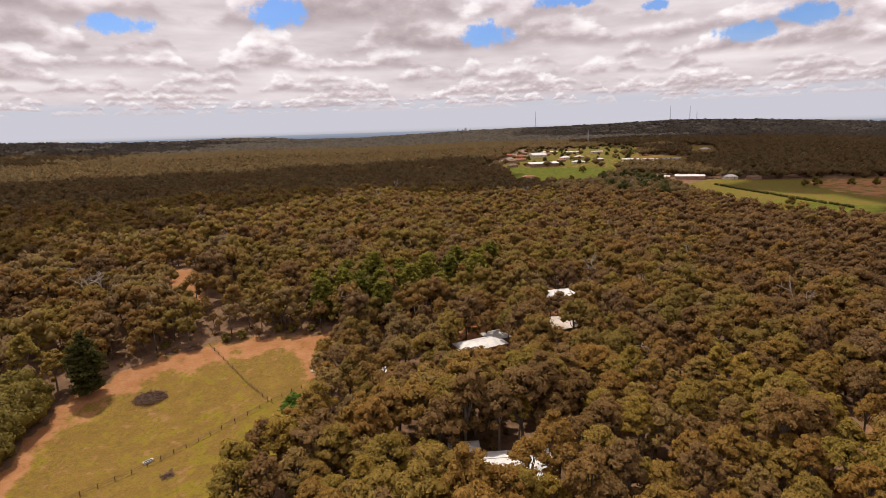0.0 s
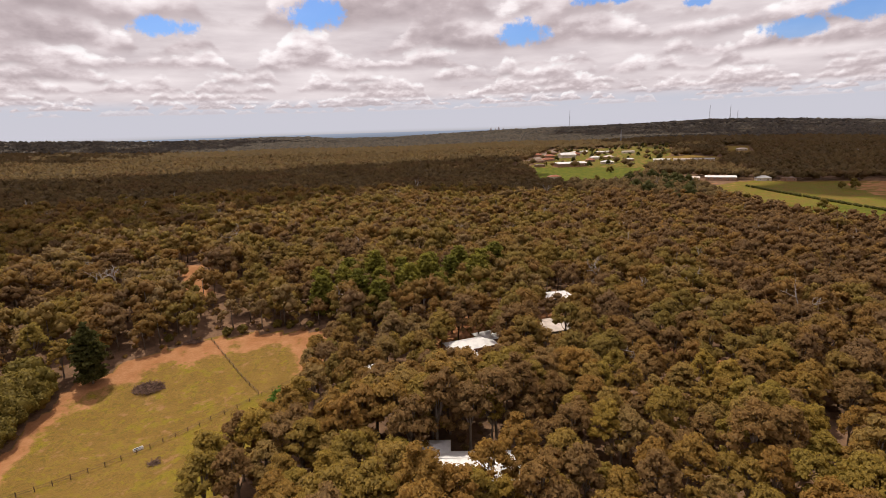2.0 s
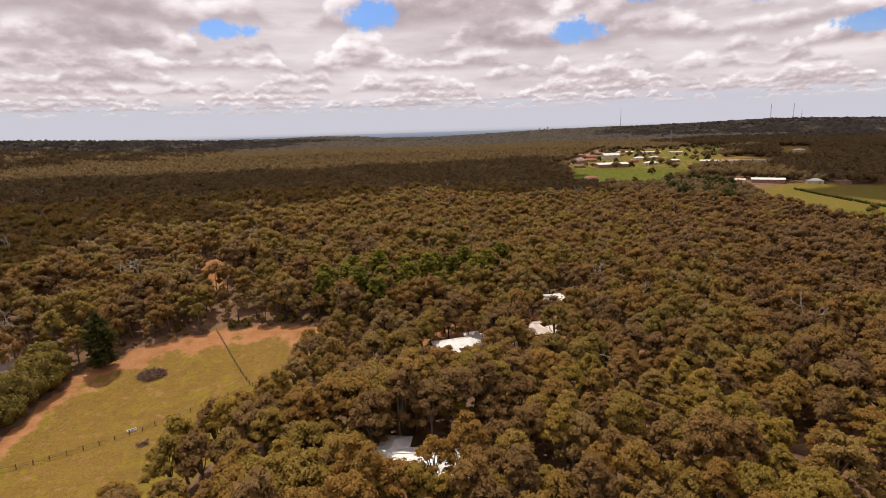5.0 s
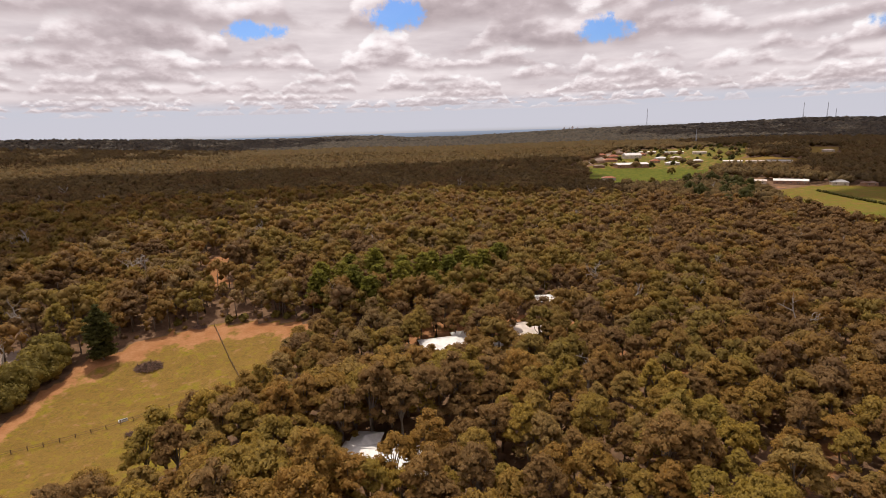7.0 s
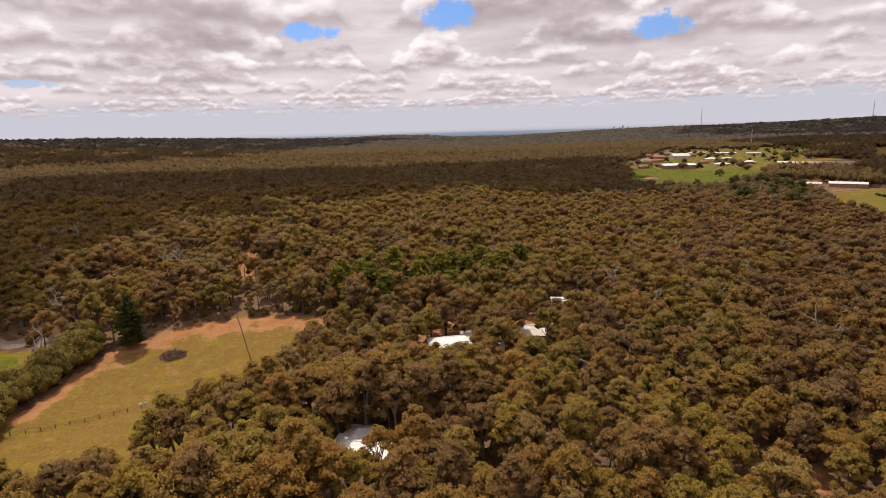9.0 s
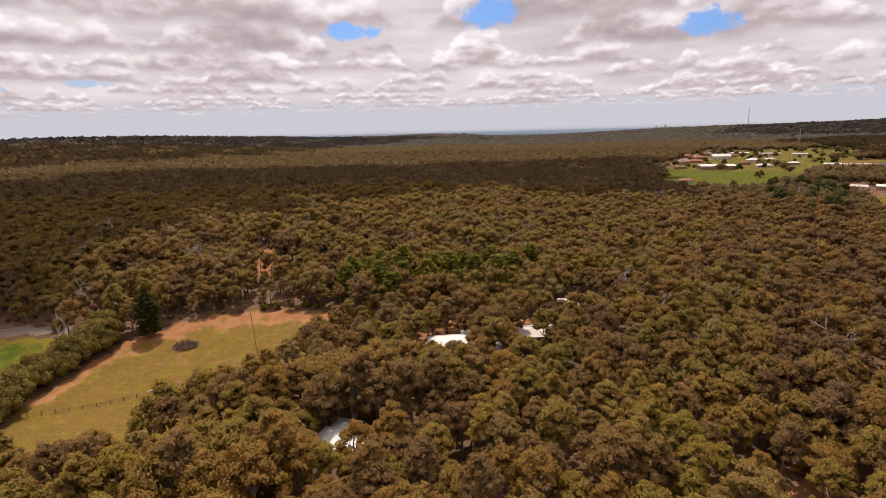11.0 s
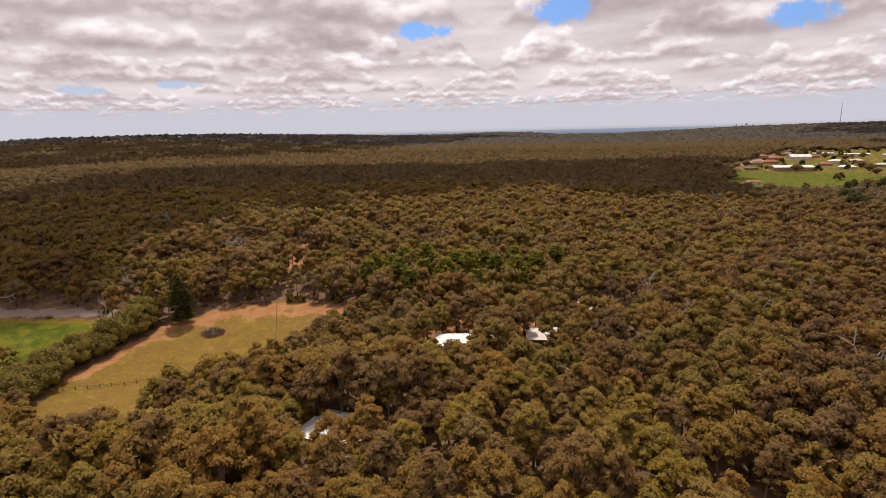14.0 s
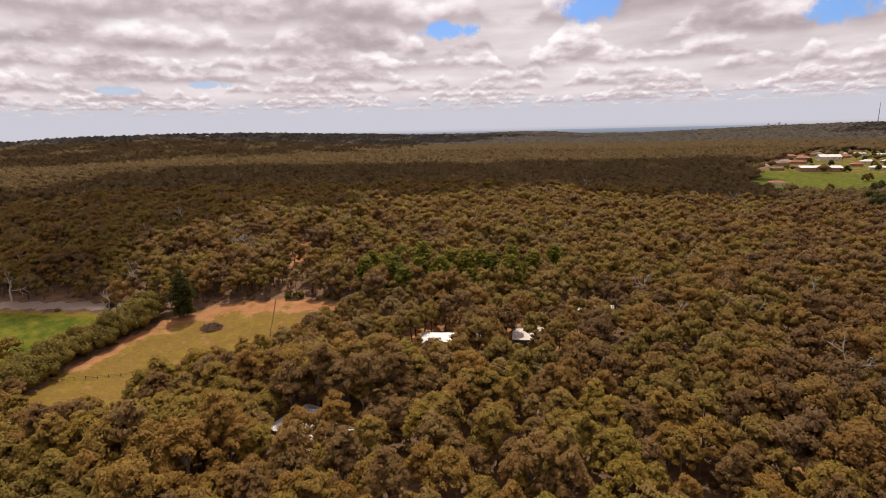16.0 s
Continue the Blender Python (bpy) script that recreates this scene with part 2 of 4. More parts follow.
def ground_material():
    """Leaf litter, pasture, green crop, bare red earth and gravel, by what covers the ground."""
    m, n, p = material("ground_cover", 0.95, 0.1)
    at = place(n)
    cover = n.add("ShaderNodeSeparateColor")
    cover_in = n.add("ShaderNodeAttribute", attribute_name="cover")
    n.link(cover_in.outputs["Color"], cover.inputs[0])
    big, mid, fine = n.noise(at, 0.03, 4.0, 0.55), n.noise(at, 0.16, 5.0, 0.6), n.noise(at, 1.3, 5.0, 0.65)
    ragged = n.math("MULTIPLY", n.math("SUBTRACT", n.math("ADD", n.math("MULTIPLY", mid, 0.6), n.math("MULTIPLY", fine, 0.4)), 0.5), 1.1)

    def edge(mask, lo=0.42, hi=0.58):
        return n.smooth(n.math("ADD", mask, ragged), lo, hi)

    litter = n.mix(n.smooth(mid, 0.3, 0.7), (0.098, 0.060, 0.038), (0.20, 0.124, 0.078))
    litter = n.mix(n.smooth(fine, 0.35, 0.7), litter, n.mix(1.0, litter, (1.3, 1.2, 1.1), "MULTIPLY"))
    straw = n.mix(n.smooth(mid, 0.3, 0.7), (0.196, 0.117, 0.028), (0.243, 0.145, 0.039))
    green = n.mix(n.smooth(fine, 0.3, 0.7), (0.192, 0.152, 0.014), (0.250, 0.186, 0.022))
    grass = n.mix(n.smooth(n.math("ADD", n.math("MULTIPLY", big, 0.5), n.math("MULTIPLY", mid, 0.5)), 0.50, 0.58), straw, green)
    grass = n.mix(n.smooth(fine, 0.3, 0.75, 0.0, 0.55), grass, (0.165, 0.112, 0.036))
    blade = n.noise(at, 4.5, 3.0, 0.7)
    grass = n.mix(n.smooth(blade, 0.35, 0.65), n.mix(1.0, grass, (0.74, 0.74, 0.72), "MULTIPLY"), n.mix(1.0, grass, (1.18, 1.18, 1.1), "MULTIPLY"))
    weeds = n.smooth(n.noise(at, 0.45, 6.0, 0.7), 0.52, 0.66)
    grass = n.mix(n.math("MULTIPLY", weeds, 0.7), grass, (0.235, 0.178, 0.016))
    tussock = n.smooth(n.noise(n.vec("ADD", at, (11, 53, 0)), 0.75, 5.0, 0.65), 0.52, 0.64)
    grass = n.mix(n.math("MULTIPLY", tussock, 0.55), grass, (0.118, 0.088, 0.020))
    bare = n.smooth(n.noise(n.vec("ADD", at, (31, 7, 0)), 0.22, 6.0, 0.7), 0.56, 0.68)
    grass = n.mix(n.math("MULTIPLY", bare, 0.9), grass, (0.29, 0.155, 0.075))
    crop = n.mix(n.smooth(mid, 0.36, 0.64), (0.072, 0.096, 0.008), (0.162, 0.152, 0.018))
    crop = n.mix(n.smooth(fine, 0.3, 0.7), crop, n.mix(1.0, crop, (0.7, 0.75, 0.7), "MULTIPLY"))
    red = n.mix(n.smooth(mid, 0.3, 0.7), (0.335, 0.152, 0.064), (0.415, 0.208, 0.100))
    red = n.mix(n.smooth(fine, 0.3, 0.7), red, n.mix(1.0, red, (0.82, 0.80, 0.78), "MULTIPLY"))
    gravel = n.mix(n.smooth(fine, 0.3, 0.7), (0.22, 0.165, 0.135), (0.30, 0.235, 0.195))
    col = n.mix(edge(cover.outputs[0]), litter, grass)
    col = n.mix(edge(cover.outputs[1]), col, crop)
    blotch = n.math("MULTIPLY", n.math("SUBTRACT", n.noise(at, 0.11, 5.0, 0.65), 0.5), 2.3)
    col = n.mix(n.smooth(n.math("ADD", n.math("ADD", cover.outputs[2], blotch), ragged), 0.40, 0.72), col, red)
    col = n.mix(edge(cover_in.outputs["Alpha"]), col, gravel)
    n.put(p.inputs["Base Color"], col)
    bump(n, p, fine, 0.25, 0.7)
    return m


earth = ground_material()
cloud_white, _n, _p = material("cloud_white", 1.0, 0.0)
_p.inputs["Base Color"].default_value = (0.85, 0.85, 0.86, 1)

# ---- lie of the land ----
# low rises and hollows: x, y, reach, height
HILLS = np.array([(-80, 105, 45, -6.9), (-105, 150, 45, -2.0), (-60, 150, 40, -1.2), (-150, 120, 60, -2.0), (10, 150, 60, -2.5), (80, 130, 60, 3.4), (-110, 240, 60, 1.7),
                  (0, 230, 70, 2.5), (-170, 300, 110, 5.0), (40, 380, 110, -3.0), (-120, 470, 150, 7.2), (-320, 430, 170, -8.1), (-560, 450, 220, 23.3), (150, 250, 100, -0.9),
                  (220, 540, 170, -2.9), (420, 520, 220, -2.4), (-80, 750, 250, 0.5), (200, 950, 300, -1.2), (-450, 850, 300, 3.3), (-100, -200, 350, -1.7), (-350, 100, 200, 3.9)])
# the far ridges, by bearing: degrees, height of the skyline in degrees, distance
RIDGES = np.array([(-180, -0.6, 3000), (-75, -0.25, 2100), (-68, -0.17, 2100), (-62, 0.1, 2100), (-55, 0.18, 2100), (-50, 0.15, 2200), (-45, 0.0, 2300), (-38, -0.25, 2500), (-31, -0.52, 2900),
                   (-26, -0.56, 3500), (-21.5, -0.46, 3600), (-17.6, -0.55, 3600), (-15, -0.80, 3700), (-9, -0.85, 3800), (-4.7, -0.68, 3800), (2, -0.44, 3800), (6.7, -0.33, 3800),
                   (10, -0.31, 3800), (15.6, -0.19, 3700), (21.8, 0.05, 3600), (27.5, -0.09, 3600), (32, -0.28, 3700), (38, -0.57, 3800), (50, -0.6, 3800), (180, -0.6, 3000)])
CANOPY = 11.0


def smoothstep(a, b, x):
    u = np.clip((x - a) / (b - a), 0, 1)
    return u * u * (3 - 2 * u)


def ripple(x, y, size, seed):
    """A smooth wavering of about -1 to 1."""
    r = np.random.default_rng(seed)
    out = np.zeros_like(x, dtype=float)
    for _ in range(7):
        a, k, ph = r.uniform(0, 6.283), r.uniform(0.6, 1.7) / size, r.uniform(0, 6.283)
        out = out + np.sin((x * np.cos(a) + y * np.sin(a)) * k * 6.283 + ph)
    return out / 3.2


def land(x, y):
    """The height of the ground."""
    x, y = np.asarray(x, float), np.asarray(y, float)
    z = np.full(x.shape, 8.0)
    for cx, cy, reach, high in HILLS:
        z = z + high * np.exp(-((x - cx) ** 2 + (y - cy) ** 2) / (2 * reach * reach))
    r, az = np.hypot(x - 40, y), np.degrees(np.arctan2(x - 40, y))
    top = np.interp(az, RIDGES[:, 0], RIDGES[:, 1])
    far = np.interp(az, RIDGES[:, 0], RIDGES[:, 2])
    crest = EYE + far * np.tan(np.radians(top)) - CANOPY
    u = np.clip((r - 800) / (far - 800), 0, 1)
    zf = z + (crest - z) * (0.35 * u + 0.65 * u * u) + ripple(x, y, 700, 5) * 5 * u * (1 - u) * 2
    past = np.clip(r - far, 0, None)
    return zf - past * 0.075 + ripple(x, y, 60, 3) * 0.25 * smoothstep(100, 300, r)


def inside(poly, x, y):
    """Whether points lie in a polygon."""
    hit = np.zeros(np.shape(x), bool)
    for (ax, ay), (bx, by) in zip(poly, poly[1:] + poly[:1]):
        cross = ((ay > y) != (by > y)) & (x < (bx - ax) * (y - ay) / (by - ay + 1e-9) + ax)
        hit ^= cross
    return hit


def off_line(line, x, y):
    """The distance from a broken line."""
    best = np.full(np.shape(x), 1e9)
    for (ax, ay), (bx, by) in zip(line, line[1:]):
        u = np.clip(((x - ax) * (bx - ax) + (y - ay) * (by - ay)) / ((bx - ax) ** 2 + (by - ay) ** 2), 0, 1)
        best = np.minimum(best, np.hypot(x - ax - u * (bx - ax), y - ay - u * (by - ay)))
    return best


PADDOCK = [(-106, 102), (-112, 130), (-113, 148), (-106, 160), (-97, 172), (-83, 179), (-63, 184), (-42, 184), (-38, 165), (-40, 140), (-42, 118), (-44, 100), (-47, 86), (-52, 74), (-72, 69), (-89, 79)]
GREEN_FIELD = [(-121, 86), (-120, 98), (-131, 128), (-139, 135), (-178, 112), (-260, 70), (-240, 20), (-150, 30)]
SIDE_ROAD = [(-132, 146), (-144, 141), (-184, 114), (-270, 70)]
EARTH_TRACK = [(-104, 214), (-112, 224), (-120, 236), (-127, 250)]
WEST_TRACK = [(-124, 244), (-150, 240), (-199, 243)]
DRIVE = [(58, 72), (74, 91), (85, 98), (97, 110), (108, 122), (116, 136), (110, 140), (92, 143), (81, 158), (62, 170), (46, 180)]
YARD = [(-14, 186), (2, 198), (20, 199), (48, 201), (58, 188), (48, 172), (26, 172), (18, 150), (-4, 148)]
TOWN_FIELD = [(82, 650), (150, 640), (190, 650), (220, 740), (262, 800), (270, 880), (225, 905), (100, 930)]
TOWN = [(96, 915), (270, 885), (345, 1010), (440, 1230), (520, 1500), (260, 1490), (150, 1200)]
BACK_FIELD = [(245, 1115), (360, 1180), (440, 1430), (300, 1400)]
EAST_FIELD = [(268, 640), (246, 540), (242, 500), (247, 450), (254, 400), (290, 362), (480, 345), (620, 440), (700, 560), (560, 640), (430, 665), (340, 690)]
BROWN_FIELD = [(395, 560), (405, 505), (560, 520), (700, 570), (560, 640), (432, 660)]
FRONT_GREEN = [(262, 512), (330, 487), (420, 400), (480, 345), (290, 362), (254, 400), (247, 450)]
OVAL = [(470, 1040), (515, 1025), (640, 1320), (580, 1340)]
GLASS_FIELD = [(285, 930), (390, 890), (470, 1030), (430, 1110), (330, 1085)]
SHED_YARD = [(255, 760), (240, 690), (262, 628), (330, 640), (345, 690), (330, 730)]
LOW_FIELD = [(232, 850), (262, 840), (330, 1000), (310, 1050), (240, 1000)]
TOWN_ROAD = [(60, 905), (104, 1035), (160, 1250), (235, 1550)]
OPEN = [GLASS_FIELD, PADDOCK, GREEN_FIELD, TOWN_FIELD, TOWN, BACK_FIELD, EAST_FIELD, OVAL, SHED_YARD, LOW_FIELD]
# round clearings about the houses: x, y, radius
CLEARINGS = [(4, 107.5, 2.8), (13, 108, 2.8), (3, 103, 5.8), (15, 103, 6), (10, 97, 3.0), (10, 165, 7.8), (6, 156, 6), (36, 176, 7), (37, 166, 4.6), (5, 95, 4), (47, 205, 7), (-109, 214, 5.5), (-22, 151, 4), (65, 241, 5), (46, 213, 10), (24, 192, 7), (2, 192, 7), (213, 507, 14), (203, 480, 11), (214, 468, 8), (207, 452, 6), (37, 98, 4), (-92, 200, 4.8), (-85.5, 191.5, 4.6)]


# the settlement: x, y, turn, width, depth, wall height, pitch, roof, wall, kind
SETTLEMENT = [(168, 944, 12, 44, 24, 4.6, 9, "white", "brick", "hall"), (180, 1035, 15, 26, 16, 5, 22, "white", "cream", "hall"), (140, 1000, 20, 20, 10, 3, 24, "red", "brick", "house"),
              (148, 1040, 10, 18, 12, 3, 24, "red", "brick", "house"), (122, 985, 25, 16, 9, 3, 24, "brown", "brick", "house"), (128, 1065, 15, 18, 10, 3, 24, "red", "brick", "house"),
              (215, 1090, 5, 26, 10, 3.5, 10, "white", "cream", "shed"), (226, 1010, 10, 16, 10, 3, 22, "white", "cream", "house"), (235, 960, 8, 18, 9, 3, 22, "white", "cream", "house"),
              (212, 985, 12, 12, 9, 3, 24, "red", "brick", "house"), (258, 1075, 0, 30, 9, 3.2, 10, "white", "cream", "shed"), (250, 1010, 12, 14, 9, 3, 24, "pale", "brick", "house"),
              (200, 1060, 12, 14, 9, 3, 24, "red", "brick", "house"), (118, 945, 28, 14, 8, 3, 20, "brown", "brick", "house"), (160, 1085, 12, 16, 9, 3, 24, "brown", "brick", "house"),
              (278, 980, 5, 13, 8, 3, 22, "white", "brick", "house"), (300, 1065, 0, 20, 8, 3, 15, "pale", "cream", "shed"), (115, 745, 12, 14, 8, 3, 20, "red", "cream", "house"),
              (316, 705, -18, 30, 13, 3.6, 12, "white", "brick", "farm shed"), (272, 712, -18, 34, 11, 3.2, 12, "pale", "cream", "farm shed"), (336, 992, -17, 25, 10, 3.2, 12, "white", "cream", "farm shed"),
              (369, 986, -17, 25, 10, 3.2, 12, "pale", "cream", "farm shed"), (402, 980, -20, 31, 11, 3.4, 12, "grey", "cream", "farm shed"), (360, 690, -10, 14, 9, 3, 24, "grey", "cream", "house"),
              (385, 680, 10, 12, 8, 3, 22, "brown", "brick", "house"), (715, 1075, 0, 40, 14, 4, 12, "white", "cream", "farm shed"), (760, 1060, 0, 30, 12, 4, 12, "white", "cream", "farm shed"),
              (215, 471, 5, 11, 6, 2.8, 12, "white", "cream", "shed"), (250, 458, 5, 8, 5, 2.8, 12, "pale", "cream", "shed"), (30, 640, 5, 13, 8, 3, 20, "white", "cream", "house"), (-6, 610, 15, 12, 8, 3, 20, "pale", "cream", "house"), (50, 720, 5, 13, 8, 3, 20, "white", "cream", "house"),
              (560, 1185, 0, 16, 9, 3, 20, "pale", "cream", "house")]


def settled(x, y):
    """Where a building of the settlement stands: the houses behind the hall climb away from it."""
    k = 1 + (1.3 * (y - 945) / y if 945 < y < 1100 and x < 310 else 0)
    return 40 + (x - 40) * k, y * k, 1.15 * k ** 0.7


# the dark belt by the farm sheds
DARK_TREES = [(200, 690), (211, 680), (192, 662), (222, 672), (234, 658), (186, 604), (176, 577), (215, 612), (229, 602), (205, 562), (196, 522), (206, 508), (189, 497), (238, 640), (246, 625), (222, 560), (214, 535), (232, 575), (180, 545), (242, 690), (250, 680)]


def is_open(x, y):
    hit = np.zeros(np.shape(x), bool)
    for poly in OPEN:
        hit |= inside(poly, x, y)
    for line, half in ((SIDE_ROAD, 5.5), (EARTH_TRACK, 6.0), (WEST_TRACK, 2.5), (DRIVE, 1.8), (TOWN_ROAD, 15)):
        hit |= off_line(line, x, y) < half
    for cx, cy, r in CLEARINGS:
        hit |= np.hypot(x - cx, y - cy) < r
    for cx, cy in DARK_TREES:
        hit |= np.hypot(x - cx, y - cy) < 7.5
    return hit


def mesh_of(name, verts, faces, mats, slots=None, hue=None, smooth=False, normals=None):
    """A mesh from arrays of corners and of triangles (or quads), with normals of its own where they are given."""
    verts, faces = np.asarray(verts, np.float32), np.asarray(faces, np.int32)
    me = bpy.data.meshes.new(name)
    me.vertices.add(len(verts))
    me.vertices.foreach_set("co", verts.ravel())
    k = faces.shape[1]
    me.loops.add(faces.size)
    me.loops.foreach_set("vertex_index", faces.ravel())
    me.polygons.add(len(faces))
    me.polygons.foreach_set("loop_start", np.arange(0, faces.size, k, dtype=np.int32))
    for m in mats:
        me.materials.append(m)
    if slots is not None:
        me.polygons.foreach_set("material_index", np.asarray(slots, np.int32))
    if hue is not None:
        me.attributes.new("hue", "FLOAT", "POINT").data.foreach_set("value", np.asarray(hue, np.float32))
    me.polygons.foreach_set("use_smooth", np.full(len(faces), smooth or normals is not None))
    me.update(calc_edges=True)
    if normals is not None:
        me.attributes.new("custom_normal", "FLOAT_VECTOR", "POINT").data.foreach_set("vector", np.asarray(normals, np.float32).ravel())
    return me


def make_ground():
    fan = np.concatenate([np.arange(-180, -84, 6), np.arange(-84, 56, 0.56), np.arange(56, 180, 6)])
    rings = [6.0, 25.0, 45.0, 60.0]
    while rings[-1] < 4900:
        rings.append(rings[-1] * 1.017 + 0.1)
    rings = np.array(rings)
    az, r = np.meshgrid(np.radians(fan), rings)
    x, y = 40 + r * np.sin(az), r * np.cos(az)
    z = land(x, y)
    nr, nc = x.shape
    idx = np.arange(nr * nc).reshape(nr, nc)
    a, b, c, d = idx[:-1], np.roll(idx, -1, 1)[:-1], np.roll(idx, -1, 1)[1:], idx[1:]
    quads = np.stack([a, b, c, d], -1).reshape(-1, 4)
    hub = np.stack([idx[0], idx[0], np.roll(idx[0], -1), np.full(nc, nr * nc)], -1)
    verts = np.concatenate([np.stack([x, y, z], -1).reshape(-1, 3), [[40, 0, float(land(40, 0))]]])
    tris = np.concatenate([quads[:, [0, 2, 1]], quads[:, [0, 3, 2]], hub[:, [0, 2, 3]]])
    me = mesh_of("ground", verts, tris, [earth], smooth=True)
    px, py = verts[:, 0], verts[:, 1]
    cover = np.zeros((len(verts), 4), np.float32)
    pad = inside(PADDOCK, px, py)
    grass = pad | inside(EAST_FIELD, px, py) | inside(BACK_FIELD, px, py) | inside(LOW_FIELD, px, py) | inside(OVAL, px, py) | inside(GLASS_FIELD, px, py) | inside(TOWN, px, py)
    cover[:, 0] = np.where(grass, 1.0, 0.0)
    cover[:, 1] = np.where(inside(TOWN_FIELD, px, py), 1.0, 0.0) + np.where(inside(GREEN_FIELD, px, py), smoothstep(0, 7, off_line(GREEN_FIELD + GREEN_FIELD[:1], px, py)), 0.0)
    cover[:, 0] = np.maximum(cover[:, 0], np.where(inside(GREEN_FIELD, px, py), 1.0, 0.0))
    for poly, k in ((FRONT_GREEN, 0.60), (EAST_FIELD, 0.50), (TOWN, 0.58)):
        cover[:, 1] = np.maximum(cover[:, 1], np.where(inside(poly, px, py), k, 0.0))
    rim = off_line(PADDOCK[:9], px, py)
    red = np.where(pad, 0.98 * (1 - smoothstep(0, 11 + 13 * smoothstep(125, 155, py), rim)), 0.0)
    red = np.maximum(red, 1 - smoothstep(3.0, 6.5, off_line(EARTH_TRACK, px, py)))
    red = np.maximum(red, 1 - smoothstep(1.5, 4.0, off_line(WEST_TRACK, px, py)))
    red = np.maximum(red, 0.9 * (1 - smoothstep(1.5, 4.5, off_line(DRIVE, px, py))))
    for poly, k in ((YARD, 0.85), (BROWN_FIELD, 0.62), (TOWN, 0.36), (SHED_YARD, 0.30)):
        red = np.maximum(red, np.where(inside(poly, px, py), k, 0.0))
    cover[:, 2] = red
    cover[:, 3] = np.maximum(1 - smoothstep(2.5, 5.5, off_line(SIDE_ROAD, px, py)), 1 - smoothstep(6, 12, off_line(TOWN_ROAD, px, py)))
    me.color_attributes.new("cover", "FLOAT_COLOR", "POINT").data.foreach_set("color", cover.ravel())
    tagged(new("ground", me), "rolling ground with red earth, leaf litter and dry pasture", "ground", kind="structure")


make_ground()

# ---- parts and things ----


def thing(name, at, label, category, group="", turn=0.0, scale=1.0):
    ob = new(name)
    ob.empty_display_size = 0.5
    ob.matrix_basis = pose(*at, 0, 0, turn) @ Matrix.Scale(scale, 4)
    return tagged(ob, label, category, group)


def part(name, bm, mat, parent, label=""):
    """Links a bmesh, or a finished mesh, as one object under a thing."""
    if isinstance(bm, bmesh.types.BMesh):
        me = bpy.data.meshes.new(name)
        bm.to_mesh(me)
        bm.free()
        me.materials.append(mat)
    else:
        me = bm
    ob = new(name, me)
    ob.parent = parent
    return tagged(ob, label)


def boxes(*specs):
    """A bmesh of boxes: centre, size and turn about the upright."""
    bm = bmesh.new()
    for (x, y, z), (w, d, h), turn in specs:
        bmesh.ops.create_cube(bm, size=1.0, matrix=pose(x, y, z, 0, 0, turn) @ Matrix.Diagonal((w, d, h, 1)))
    return bm


# ---- trees ----
ICO_V = np.array([(0, 0, 1)] + [(0.894 * math.cos(i * 1.2566), 0.894 * math.sin(i * 1.2566), 0.447) for i in range(5)]
                 + [(0.894 * math.cos(i * 1.2566 + 0.628), 0.894 * math.sin(i * 1.2566 + 0.628), -0.447) for i in range(5)] + [(0, 0, -1)])
ICO_F = np.array([(0, 1 + i, 1 + (i + 1) % 5) for i in range(5)] + [(1 + i, 6 + i, 1 + (i + 1) % 5) for i in range(5)]
                 + [(1 + (i + 1) % 5, 6 + i, 6 + (i + 1) % 5) for i in range(5)] + [(6 + i, 11, 6 + (i + 1) % 5) for i in range(5)])


def tube(path, radii, sides=5):
    """A tapered limb along a path."""
    path = np.asarray(path, float)
    verts, faces = [], []
    for i, (p, r) in enumerate(zip(path, radii)):
        way = path[min(i + 1, len(path) - 1)] - path[max(i - 1, 0)]
        way /= np.linalg.norm(way) + 1e-9
        a = np.cross(way, (0.3, 0.9, 0.1))
        a /= np.linalg.norm(a) + 1e-9
        b = np.cross(way, a)
        for k in range(sides):
            t = 6.2832 * k / sides
            verts.append(p + r * (a * math.cos(t) + b * math.sin(t)))
    for i in range(len(path) - 1):
        for k in range(sides):
            a, b = i * sides + k, i * sides + (k + 1) % sides
            faces += [(a, b, b + sides), (a, b + sides, a + sides)]
    return np.array(verts), np.array(faces)


def join(pieces):
    """Puts pieces of corners, triangles and, where they have them, normals into one."""
    verts, faces, normals, base = [], [], [], 0
    for v, f, *n in pieces:
        verts.append(v)
        faces.append(f + base)
        normals += n
        base += len(v)
    return (np.concatenate(verts), np.concatenate(faces), *([np.concatenate(normals)] if normals else []))


def unit(w):
    return w / (np.linalg.norm(w, axis=-1)[..., None] + 1e-9)


